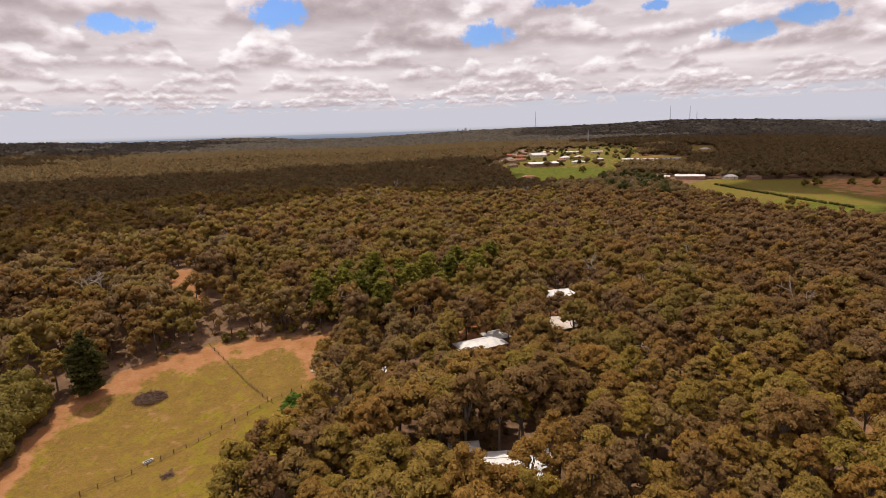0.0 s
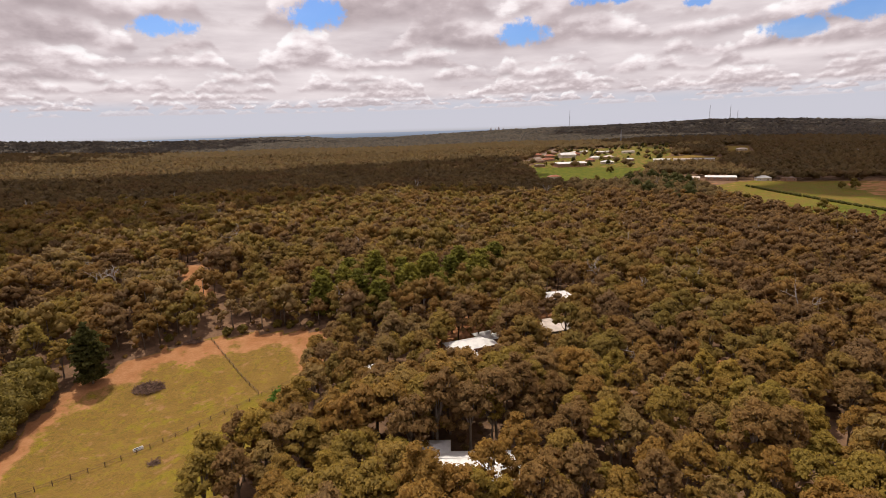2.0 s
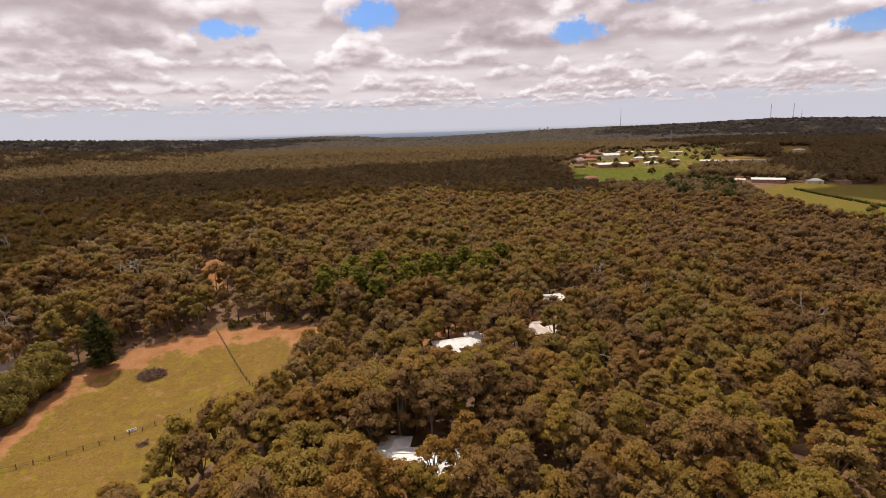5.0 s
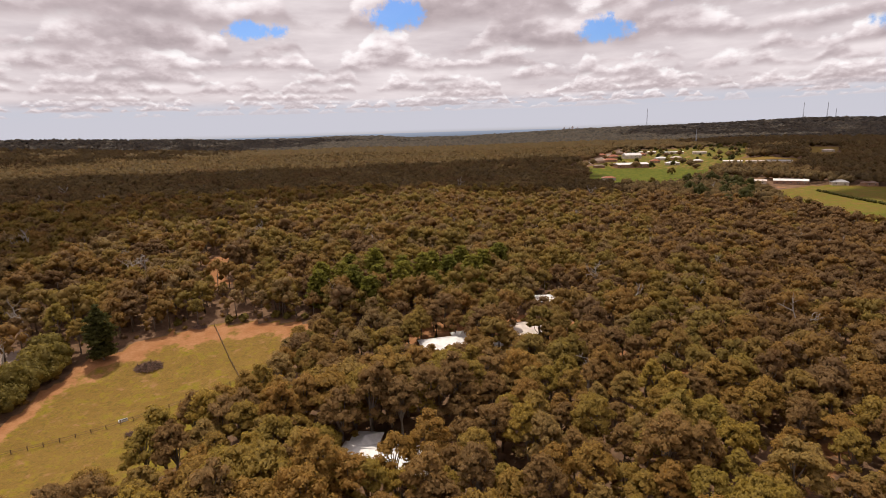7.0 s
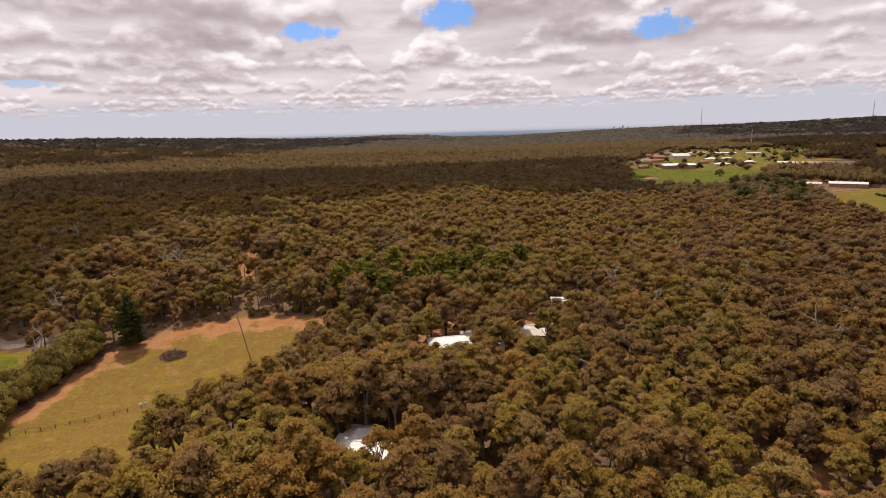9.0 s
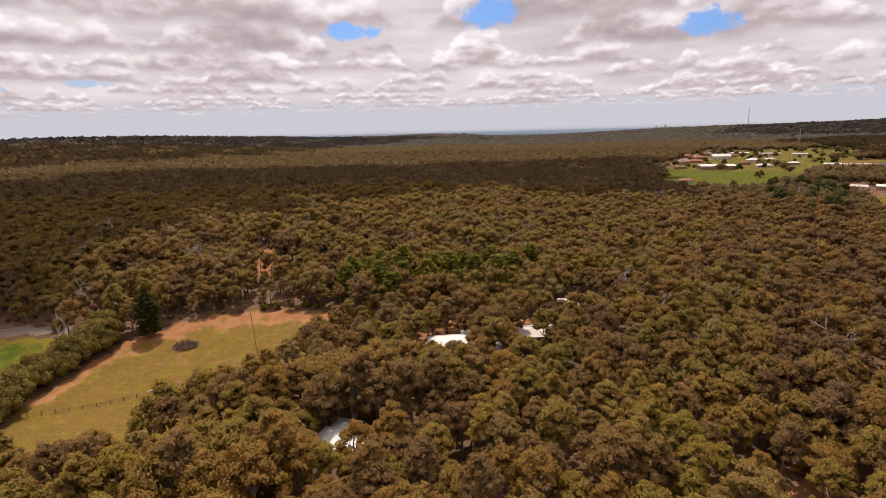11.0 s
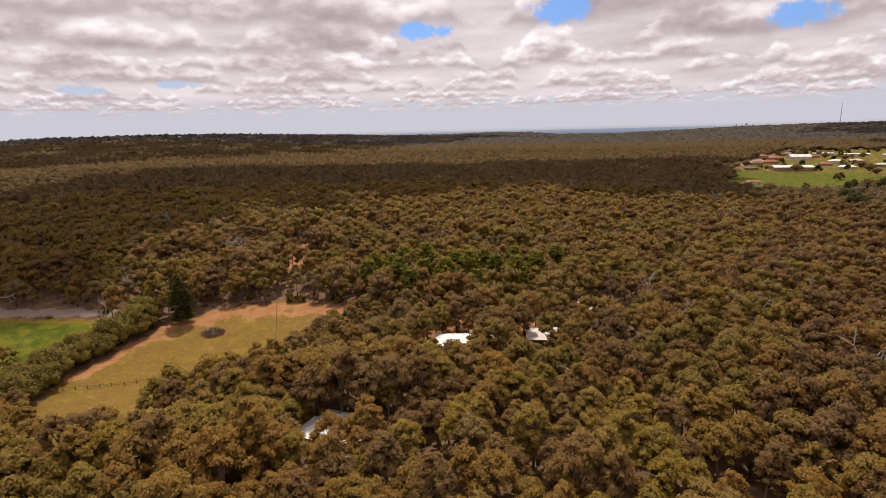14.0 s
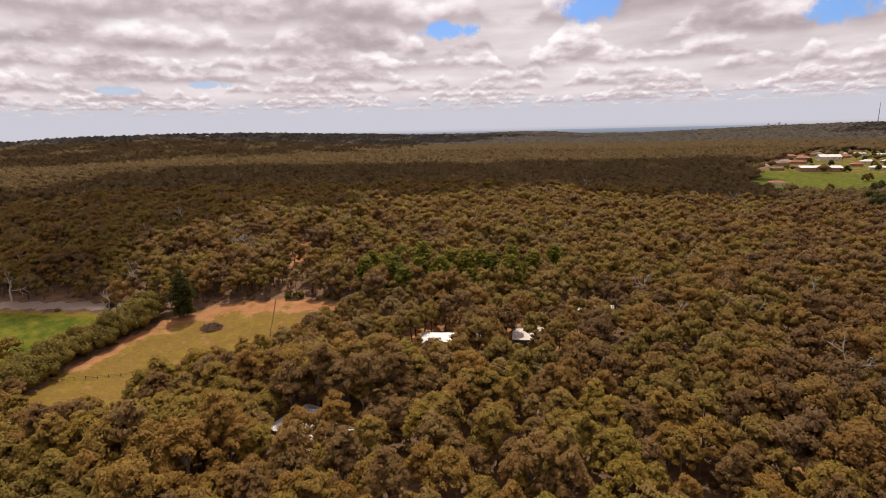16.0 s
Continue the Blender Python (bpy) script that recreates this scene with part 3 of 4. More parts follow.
def tufts(r, centre, radius, count, size, flat=0.8, hub=None, above=0.75, lift=0.3, uneven=0.28):
    """Leaf tufts spread over a clump, facing outwards unevenly; their normals round the clump and, a little, the whole crown about its hub."""
    w = r.normal(size=(count, 3))
    w[:, 2] = np.where(r.random(count) < above, np.abs(w[:, 2]), w[:, 2])
    w = unit(w)
    c = centre + w * (radius * r.uniform(0.78, 1.12, (count, 1))) * (1, 1, flat)
    nrm = unit(w + r.normal(size=(count, 3)) * 0.4)
    a = unit(np.cross(nrm, r.normal(size=(count, 3))))
    b = np.cross(nrm, a)
    verts = np.empty((count, 3, 3))
    for k in range(3):
        t = 2.0944 * k + r.uniform(-0.35, 0.35, (count, 1))
        verts[:, k] = c + (a * np.cos(t) + b * np.sin(t)) * size * r.uniform(0.65, 1.35, (count, 1))
    out = unit(verts - centre) * 0.8 + (0 if hub is None else unit(verts - hub) * 0.45) + r.normal(size=(count, 1, 3)) * uneven + (0, 0, lift)
    return verts.reshape(-1, 3), np.arange(count * 3).reshape(-1, 3), unit(out).reshape(-1, 3)


def blob(r, centre, radius, flat=0.8, rough=0.22):
    v = ICO_V * (radius * r.uniform(1 - rough, 1 + rough, (12, 1))) * (1, 1, flat)
    turn = r.uniform(0, 6.28)
    c, s = math.cos(turn), math.sin(turn)
    v = np.stack([v[:, 0] * c - v[:, 1] * s, v[:, 0] * s + v[:, 1] * c, v[:, 2]], 1)
    return v + centre, ICO_F.copy(), unit(v)


OCT_V = np.array([(1, 0, 0), (0, 1, 0), (-1, 0, 0), (0, -1, 0), (0, 0, 1), (0, 0, -1)], float)
OCT_F = np.array([(0, 1, 4), (1, 2, 4), (2, 3, 4), (3, 0, 4), (1, 0, 5), (2, 1, 5), (3, 2, 5), (0, 3, 5)])


def core(r, centre, radius, flat=0.8):
    """The dense inside of a clump, hidden behind its tufts."""
    t = r.uniform(0, 1.57)
    v = OCT_V * (radius * r.uniform(0.85, 1.15, (6, 1))) * (1, 1, flat)
    v = np.stack([v[:, 0] * math.cos(t) - v[:, 1] * math.sin(t), v[:, 0] * math.sin(t) + v[:, 1] * math.cos(t), v[:, 2]], 1)
    return v + centre, OCT_F.copy(), unit(v)


def gum_form(r, high, wide, clumps):
    """Where the clumps of a gum tree's crown sit: a broken dome, lopsided, with gaps."""
    lean = r.normal(size=2) * wide * 0.12
    out = []
    for i in range(clumps):
        a = i * 2.39996 + r.uniform(-0.4, 0.4)
        u = math.sqrt((i + 0.4) / clumps) * r.uniform(0.82, 1.1)
        rad = wide * 0.84 * u * r.uniform(0.85, 1.05)
        z = high * (0.96 - 0.42 * u * u) + r.uniform(-0.11, 0.03) * high
        size = wide * r.uniform(0.75, 1.2) * 1.42 / math.sqrt(clumps + 3)
        out.append((np.array((lean[0] + rad * math.cos(a), lean[1] + rad * math.sin(a), z - size * 0.6)), size))
    return out


def gum_crown(seed, high, wide, clumps, count, size, lift=0.4, uneven=0.28):
    r = np.random.default_rng(seed)
    bits = []
    form = gum_form(r, high, wide, clumps)
    hub = np.mean([c for c, _ in form], axis=0) - (0, 0, wide * 0.6)
    for c, rad in form:
        bits.append(core(r, c, rad * 0.85))
        bits.append(tufts(r, c, rad, count, size, 0.8, hub, 0.68, lift, uneven))
    return join(bits), form


def gum_wood(seed, high, form, limbs, sides):
    """A trunk that forks into limbs under the clumps."""
    r = np.random.default_rng(seed + 900)
    fork = high * r.uniform(0.32, 0.45)
    sway = r.normal(size=2) * 0.35
    girth = high * 0.017
    bits = [tube([(0, 0, -0.6), (sway[0] * 0.5, sway[1] * 0.5, fork * 0.5), (sway[0], sway[1], fork), (sway[0] * 1.4, sway[1] * 1.4, high * 0.7)],
                 [girth * 1.3, girth, girth * 0.85, girth * 0.35], sides)]
    for k in range(limbs):
        c, rad = form[(k * 3 + 1) % len(form)]
        start = np.array((sway[0], sway[1], fork * r.uniform(0.85, 1.15)))
        mid = start * 0.45 + c * 0.55 + r.normal(size=3) * 0.3
        bits.append(tube([start, mid, c], [girth * 0.6, girth * 0.4, girth * 0.15], max(3, sides - 1)))
    return join(bits)


def scatter(r, spacing, x0, x1, y0, y1, loose=0.42):
    gx, gy = np.meshgrid(np.arange(x0, x1, spacing), np.arange(y0, y1, spacing))
    gx = gx + (np.arange(gx.shape[0]) % 2)[:, None] * spacing * 0.5
    x = (gx + r.uniform(-loose, loose, gx.shape) * spacing).ravel()
    y = (gy + r.uniform(-loose, loose, gy.shape) * spacing).ravel()
    return x, y


def in_fan(x, y, near, far, left=-76, right=47):
    r, az = np.hypot(x - 40, y), np.degrees(np.arctan2(x - 40, y))
    return (r > near) & (r <= far) & (az > left) & (az < right)


PINES = [(-47, 196), (-40, 203), (-33, 198), (-26, 207), (-18, 212), (-9, 217), (1, 221), (9, 226), (-30, 216), (-20, 224), (-8, 230), (4, 236), (14, 238), (-40, 214), (-14, 204), (-3, 210), (-50, 206), (12, 216), (-24, 192), (20, 246)]
DEAD = [(41, 366, 12), (-183, 119, 15), (-60, 300, 13), (30, 330, 12), (-150, 330, 14), (95, 300, 12), (-215, 290, 14), (75, 210, 11), (-95, 262, 12), (-30, 420, 13), (-280, 350, 14), (120, 260, 12), (55, 140, 12), (-130, 205, 12), (-230, 420, 14), (-140, 214, 13)]


def plant_woods():
    rng = np.random.default_rng(11)
    x, y = scatter(rng, 6.25, -420, 460, 62, 560)
    ok = in_fan(x, y, 62, 540) & ~is_open(x, y)
    for px, py in PINES:
        ok &= np.hypot(x - px, y - py) > 4.6
    ok &= np.hypot(x + 108, y - 149) > 9
    ok &= off_line(PADDOCK[7:] + PADDOCK[:1], x, y) > 4.5
    ok &= off_line(PADDOCK[:8], x, y) > 1.5
    ok &= off_line(HEDGE_LINE, x, y) > 13
    ok &= rng.random(len(x)) > 0.05
    for px, py, _ in RIM_TREES:
        ok &= np.hypot(x - px, y - py) > 4.2
    x, y = x[ok], y[ok]
    z = land(x, y)
    far = np.hypot(x - 45, y)
    order = np.argsort(far)
    x, y, z, far = x[order], y[order], z[order], far[order]
    size = rng.uniform(0.72, 1.12, len(x)) * (1 + 0.12 * ripple(x, y, 60, 8))
    size = size * (1 + 0.25 * smoothstep(-38, -20, x) * (1 - smoothstep(0, 40, x)) * (1 - smoothstep(110, 135, y)))
    turn = rng.uniform(0, 6.283, len(x))
    # hue drops towards the east: shade of thin cloud painted as darker leaves
    hue = np.clip(0.58 - 0.45 * smoothstep(40, 200, x) + 0.3 * ripple(x, y, 45, 21) + rng.normal(size=len(x)) * 0.2, 0, 1)
    # tall trees close round the paddock, lower ones before the front house
    x, y = np.concatenate([[p[0] for p in RIM_TREES], x]), np.concatenate([[p[1] for p in RIM_TREES], y])
    # more of the bush below the flight
    more = np.random.default_rng(71)
    ux, uy = scatter(more, 6.25, -150, 40, 24, 62)
    ok = in_fan(ux, uy, 62, 540) & ~is_open(ux, uy) & (off_line(PADDOCK[7:] + PADDOCK[:1], ux, uy) > 4.5) & (off_line(HEDGE_LINE, ux, uy) > 13)
    for px, py, _ in RIM_TREES:
        ok &= np.hypot(ux - px, uy - py) > 4.2
    ux, uy = ux[ok], uy[ok]
    x, y = np.concatenate([x, ux]), np.concatenate([y, uy])
    size = np.concatenate([size, more.uniform(0.8, 1.12, len(ux))])
    turn, hue = np.concatenate([turn, more.uniform(0, 6.283, len(ux))]), np.concatenate([hue, more.uniform(0.2, 0.9, len(ux))])
    z = land(x, y)
    far = np.hypot(x - 45, y)
    size = np.concatenate([[(p[2] - z[i]) / (13.0 + 1.1 * (i % 10 % 4)) for i, p in enumerate(RIM_TREES)], size])
    size[len(RIM_TREES):] *= np.where((np.abs(x - 10) < 14) & (y > 84) & (y < 98), 0.8, 1.0)[len(RIM_TREES):]
    turn = np.concatenate([rng.uniform(0, 6.283, len(RIM_TREES)), turn])
    hue = np.concatenate([rng.uniform(0.4, 0.9, len(RIM_TREES)), hue])
    near = 300
    # single trees
    models = []
    for k in range(10):
        high, wide = 13.0 + 1.1 * (k % 4), 4.3 + 0.4 * ((k * 3) % 5)
        (v, f, n), form = gum_crown(100 + k, high, wide, 42, 60, 0.28, 0.65, 0.2)
        crown = mesh_of("crown", v, f, [gum_leaf], normals=n)
        v, f = gum_wood(100 + k, high, form, 6, 6)
        models.append((crown, mesh_of("trunk", v, f, [bark], smooth=True)))
    made = []
    for i in range(near):
        k = i % 10
        m = pose(x[i], y[i], z[i], 0, 0, math.degrees(turn[i])) @ Matrix.Scale(float(size[i]), 4)
        if i < 10:
            tree = new("gum_tree")
            tagged(tree, TREE_LABELS[k % len(TREE_LABELS)], "tree", "gum trees of the bush")
            part("trunk", models[k][1], bark, tree)
            part("crown", models[k][0], gum_leaf, tree)
            tree.matrix_basis = m
            made.append(tree)
        else:
            copy = made[k].copy()
            scene.collection.objects.link(copy)
            copy.matrix_basis = m
            for o in made[k].children:
                c = o.copy()
                scene.collection.objects.link(c)
                c.parent = copy
    # the woods behind them, in one mesh, coarser with distance
    bands = [(0, 185, 19, 35, 0.43, 2, 0.28), (185, 310, 11, 24, 0.52, 0, 0.14), (310, 560, 5, 12, 0.95, 0, -0.12)]
    leaf_v, leaf_f, leaf_h, leaf_n, wood_v, wood_f, wood_n = [], [], [], [], [], [], []
    base = wbase = 0
    for b, (lo, hi, clumps, count, tuft, limbs, lift) in enumerate(bands):
        kinds = []
        for k in range(8):
            high, wide = 12.2 + 1.0 * (k % 4), 4.4 + 0.35 * ((k * 3) % 5)
            (v, f, n), form = gum_crown(300 + b * 20 + k, high, wide, clumps, count, tuft, lift, (0.24, 0.18, 0.14)[b])
            kinds.append((v, f, n, gum_wood(300 + b * 20 + k, high, form, 4 if b == 0 else limbs, 5 if b == 0 else 3)))
        sel = np.arange(near, len(x))
        sel = sel[(far[sel] > lo) & (far[sel] <= hi)]
        for i in sel:
            v, f, n, (wv, wf) = kinds[int(turn[i] * 1000) % 8]
            c, s = math.cos(turn[i]) * size[i], math.sin(turn[i]) * size[i]
            rot = np.array(((c, s, 0), (-s, c, 0), (0, 0, size[i])))
            at = (x[i], y[i], z[i])
            leaf_v.append(v @ rot + at)
            leaf_f.append(f + base)
            leaf_n.append(n @ rot)
            leaf_h.append(np.full(len(v), hue[i]))
            base += len(v)
            wood_v.append(wv @ rot + at)
            wood_n.append((wv - wv.mean(0)) * (1, 1, 0.05) @ rot)
            wood_f.append(wf + wbase)
            wbase += len(wv)
    lv, lf = np.concatenate(leaf_v), np.concatenate(leaf_f)
    wv, wf = np.concatenate(wood_v), np.concatenate(wood_f)
    me = mesh_of("woodland", np.concatenate([lv, wv]), np.concatenate([lf, wf + len(lv)]), [wood_leaf, bark],
                 np.concatenate([np.zeros(len(lf)), np.ones(len(wf))]), np.concatenate(leaf_h + [np.zeros(len(wv))]),
                 normals=unit(np.concatenate(leaf_n + wood_n)))
    tagged(new("woodland", me), "dense olive and brown eucalypt woodland", "woodland", kind="stuff")
    # the bush goes on under the flight and behind it
    x, y = scatter(rng, 12.0, -130, 230, -70, 64)
    ok = ~in_fan(x, y, 62, 900) & ~is_open(x, y) & (off_line(PADDOCK[7:] + PADDOCK[:1], x, y) > 4.5)
    x, y = x[ok], y[ok]
    z = land(x, y)
    bits, hues = [], []
    (v0, f0, _), form = gum_crown(77, 12.5, 5.2, 9, 12, 0.95)
    w0, g0 = gum_wood(77, 12.5, form, 0, 3)
    for i in range(len(x)):
        k = rng.uniform(0.75, 1.1)
        bits.append((v0 * k + (x[i], y[i], z[i]), f0))
        hues.append(np.full(len(v0), rng.random()))
    v, f = join(bits)
    w, g = join([(w0 + (x[i], y[i], z[i]), g0) for i in range(len(x))])
    me = mesh_of("bush", np.concatenate([v, w]), np.concatenate([f, g + len(v)]), [wood_leaf, bark], np.concatenate([np.zeros(len(f)), np.ones(len(g))]), np.concatenate(hues + [np.zeros(len(w))]))
    tagged(new("bush", me), "eucalypt bush going on around the clearing", "woodland", kind="stuff")
    # scrub under the trees
    x, y = scatter(rng, 6.5, -200, 220, 66, 260)
    ok = in_fan(x, y, 66, 250) & ~is_open(x, y) & (rng.random(len(x)) < 0.85)
    x, y = x[ok], y[ok]
    z = land(x, y)
    bits, hues = [], []
    for i in range(len(x)):
        rad = rng.uniform(0.5, 1.3)
        c = np.array((x[i], y[i], z[i] + rad * 0.45))
        v, f, n = join([blob(rng, c, rad * 0.8), tufts(rng, c, rad, 16, 0.42)])
        bits.append((v, f, n))
        hues.append(np.full(len(v), rng.random()))
    v, f, n = join(bits)
    tagged(new("undergrowth", mesh_of("undergrowth", v, f, [wood_leaf], hue=np.concatenate(hues), normals=n)), "low grey-green scrub under the gum trees", "undergrowth", kind="stuff")


# trees at the paddock's rim: x, y, level of the top
RIM_TREES = [(-44, 99, 20.3), (-41, 106, 19.4), (-37, 112, 20), (-39.5, 75, 20.5), (-45, 80, 17), (-50, 75, 16.5), (-57, 70, 16), (-66, 72.5, 16.3), (-75, 71, 14.5), (-85, 78, 13.2), (-36, 92, 20), (-42, 91, 19), (-34.5, 125, 19.5),
             (-32.5, 132, 19.5), (-34, 142, 17), (-39, 152, 16.5), (-39.5, 161, 17), (-33, 119, 20), (-37, 169, 18.5), (-119, 151.5, 18.9), (-72, 63, 16), (-60, 63, 17), (-48, 65, 18), (-87, 191, 16), (-92, 198.5, 17.5), (-83.5, 187, 14.5), (-95, 203, 18.5)]
TREE_LABELS = ["olive-green eucalypt with a broad clumped crown and dark trunk", "brownish eucalypt with a lopsided crown among the bush", "tall grey-green gum tree with a forked trunk",
               "rounded gum tree with dense leaf clumps"]
HEDGE_LINE = [(-90.5, 70), (-110.5, 102), (-119, 130), (-123, 147)]
plant_woods()


def plant_far_woods():
    """The woods towards the ridges, smaller and coarser as they recede."""
    rng = np.random.default_rng(23)
    verts, faces, hues, slots, normals, base = [], [], [], [], [], 0
    for lo, hi, gap, count in ((540, 800, 7.6, 2), (800, 1500, 10.2, 1), (1500, 2000, 13.0, 1), (2000, 2700, 16.0, 1), (2700, 3950, 27.0, 1)):
        x, y = scatter(rng, gap, -hi, hi, 120, hi, 0.75)
        street = inside(TOWN, x, y) & (rng.random(len(x)) < 0.03)
        for row in SETTLEMENT:
            hx, hy, hk = settled(row[0], row[1])
            street &= (np.abs(x - hx) > row[3] * hk * 0.5 + 7) | (np.abs(y - hy) > row[4] * hk * 0.5 + 16)
        ok = in_fan(x, y, lo, hi) & (~is_open(x, y) | street)
        # nothing behind the crests
        r, az = np.hypot(x - 40, y), np.degrees(np.arctan2(x - 40, y))
        ok &= r < np.interp(az, RIDGES[:, 0], RIDGES[:, 2]) + 60
        ok &= rng.random(len(x)) > 0.04
        x, y = x[ok], y[ok]
        z = land(x, y)
        n = len(x)
        slim = 1.0 if count == 1 else 0.76
        leaves = {7.6: 11, 10.2: 7}.get(gap, 0)
        for k in range(count):
            wide = gap * rng.uniform(0.36, 0.80, n) * slim
            high = CANOPY * rng.uniform(0.7, 1.2, n)
            jx, jy = rng.normal(size=n) * gap * 0.2 * (count > 1), rng.normal(size=n) * gap * 0.2 * (count > 1)
            deep = np.minimum(wide * 0.75, high * 0.5)
            form, sides = (ICO_V, ICO_F) if gap == 7.6 else (OCT_V, OCT_F)
            middle = np.stack([x + jx, y + jy, z + high - deep], 1)[:, None]
            spread = np.stack([wide, wide, deep], 1)[:, None]
            v = form[None] * rng.uniform(0.72, 1.28, (n, len(form), 1)) * spread + middle
            h = np.clip(0.5 + 0.3 * ripple(x, y, 130, 31) + rng.normal(size=n) * 0.2, 0, 1)
            # past 1900 m the crowns take the leaf colour with haze painted in
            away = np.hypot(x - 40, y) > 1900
            verts.append(v.reshape(-1, 3))
            normals.append(unit(v - middle + (0, 0, 1.5 if leaves else 7.0)).reshape(-1, 3))
            faces.append((sides[None] + (base + np.arange(n) * len(form))[:, None, None]).reshape(-1, 3))
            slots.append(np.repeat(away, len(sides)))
            hues.append(np.repeat(h, len(form)))
            base += n * len(form)
            if leaves:
                # ragged sprays over the crown
                w = rng.normal(size=(n, leaves, 3))
                w[..., 2] = np.abs(w[..., 2]) - 0.25
                w /= np.linalg.norm(w, axis=-1)[..., None]
                c = middle + w * spread * rng.uniform(0.85, 1.2, (n, leaves, 1))
                corner = rng.normal(size=(n, leaves, 3, 3)) * (0.27 * wide)[:, None, None, None]
                v = c[:, :, None] + corner
                turned = np.einsum("nlk,nlk->nl", np.cross(v[:, :, 1] - v[:, :, 0], v[:, :, 2] - v[:, :, 0]), w) < 0
                v[turned] = v[turned][:, ::-1]
                normals.append(unit(unit(v - middle[:, :, None]) + rng.normal(size=(n, leaves, 1, 3)) * 0.2).reshape(-1, 3))
                v = v.reshape(-1, 3)
                verts.append(v)
                faces.append(np.arange(len(v)).reshape(-1, 3) + base)
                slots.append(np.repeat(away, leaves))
                hues.append(np.repeat(h, leaves * 3))
                base += len(v)
    me = mesh_of("far_woods", np.concatenate(verts), np.concatenate(faces), [far_leaf, hazed_hill_leaf], np.concatenate(slots), hue=np.concatenate(hues), normals=np.concatenate(normals))
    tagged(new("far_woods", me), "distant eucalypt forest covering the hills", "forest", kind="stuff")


plant_far_woods()


def conifer(name, at, high, wide, mat, label, seed, group="", taper=0.75, ragged=0.0):
    """A dense conifer: whorls of drooping, ragged branches round a straight trunk."""
    r = np.random.default_rng(seed)
    tree = thing(name, at, label, "tree", group, r.uniform(0, 360))
    part("trunk", mesh_of("trunk", *tube([(0, 0, -0.5), (0, 0, high * 0.5), (0, 0, high * 0.95)], [high * 0.02, high * 0.013, 0.05], 7), [bark], smooth=True), bark, tree)
    bits = []
    levels = int(high / 1.25)
    for i in range(levels):
        u = (i + 0.5) / levels
        z = high * (0.10 + 0.88 * u)
        reach = wide * (1 - u) ** taper * (0.55 + 0.45 * min(1, u * 5)) * r.uniform(0.82 - ragged * 0.3, 1.1 + ragged * 0.1)
        count = max(3, int(reach * 2.6))
        for k in range(count):
            a = 6.283 * k / count + r.uniform(-0.4, 0.4) + i
            out = r.uniform(1 - ragged * 0.45, 1.0)
            for q in (0.45, 0.85):
                d = reach * out * q * r.uniform(0.85, 1.12)
                c = np.array((d * math.cos(a), d * math.sin(a), z - d * 0.12 + r.uniform(-0.3, 0.3)))
                rad = 0.55 + reach * 0.13
                bits.append(blob(r, c, rad * (0.75 - 0.2 * ragged), 0.6 - 0.2 * ragged, 0.3))
                bits.append(tufts(r, c, rad, 12 + int(12 * ragged), 0.42, 0.65 - 0.2 * ragged))
    v, f, n = join(bits)
    part("crown", mesh_of("crown", v, f, [mat], normals=n), mat, tree)
    return tree


def spot(x, y, up=0.0):
    return x, y, float(land(x, y)) + up


conifer("cypress_tree", spot(-108.5, 150), 20.5, 7.4, dark_needles, "tall dark-green conifer at the paddock's edge", 5, taper=0.5, ragged=1.0)
_first = []
for _i, (_x, _y) in enumerate(PINES):
    _r = random.Random(_i)
    if _i < 3:
        _first.append(conifer("pine_tree", spot(_x, _y), 16.5 + _i, 6.0, pine_leaf, "dark-green pine among the gum trees", 40 + _i, "pine stand", 0.3))
    else:
        copy_thing(_first[_i % 3], pose(*spot(_x, _y), 0, 0, _r.uniform(0, 360)) @ Matrix.Scale(_r.uniform(0.8, 1.1), 4))


def shrub(name, at, high, wide, mat, label, seed, group="", clumps=11):
    """A dense bush with foliage down to the ground."""
    r = np.random.default_rng(seed)
    bush = thing(name, at, label, "shrub", group, r.uniform(0, 360))
    bits = []
    form = []
    for i in range(clumps):
        a, u = i * 2.4, math.sqrt((i + 0.3) / clumps)
        rad = wide * r.uniform(0.34, 0.48)
        c = np.array((wide * 0.62 * u * math.cos(a), wide * 0.62 * u * math.sin(a), high * (0.78 - 0.5 * u * u) * r.uniform(0.85, 1.1)))
        form.append((c, rad))
        bits += [blob(r, c, rad * 0.85, 1.0), tufts(r, c, rad, 80, 0.42, 1.0)]
    v, f, n = join(bits)
    part("stem", mesh_of("stem", *gum_wood(seed, high * 0.8, form, 4, 5), [bark]), bark, bush)
    part("crown", mesh_of("crown", v, f, [mat], normals=n), mat, bush)
    return bush


_bush = [shrub("hedge_bush", spot(-104, 88), 8.6, 5.4, hedge_leaf, "dense olive bush in the row along the paddock", 70 + i, "paddock hedge") for i in range(3)]
for _i in range(38):
    _r = random.Random(300 + _i)
    _u = _i / 37
    _x = np.interp(_u, (0, 0.4, 0.75, 1), [p[0] for p in HEDGE_LINE]) + _r.uniform(-4.5, 4.5)
    _y = np.interp(_u, (0, 0.4, 0.75, 1), [p[1] for p in HEDGE_LINE]) + _r.uniform(-1, 1)
    _m = pose(*spot(_x, _y), 0, 0, _r.uniform(0, 360)) @ Matrix.Scale(_r.uniform(0.85, 1.28), 4)
    if _i < 3:
        _bush[_i].matrix_basis = _m
    else:
        copy_thing(_bush[_i % 3], _m)
# a taller gum at the end of the hedge
copy_thing(bpy.data.objects["gum_tree.002"], pose(*spot(-128, 152), 0, 0, 40) @ Matrix.Scale(1.0, 4))
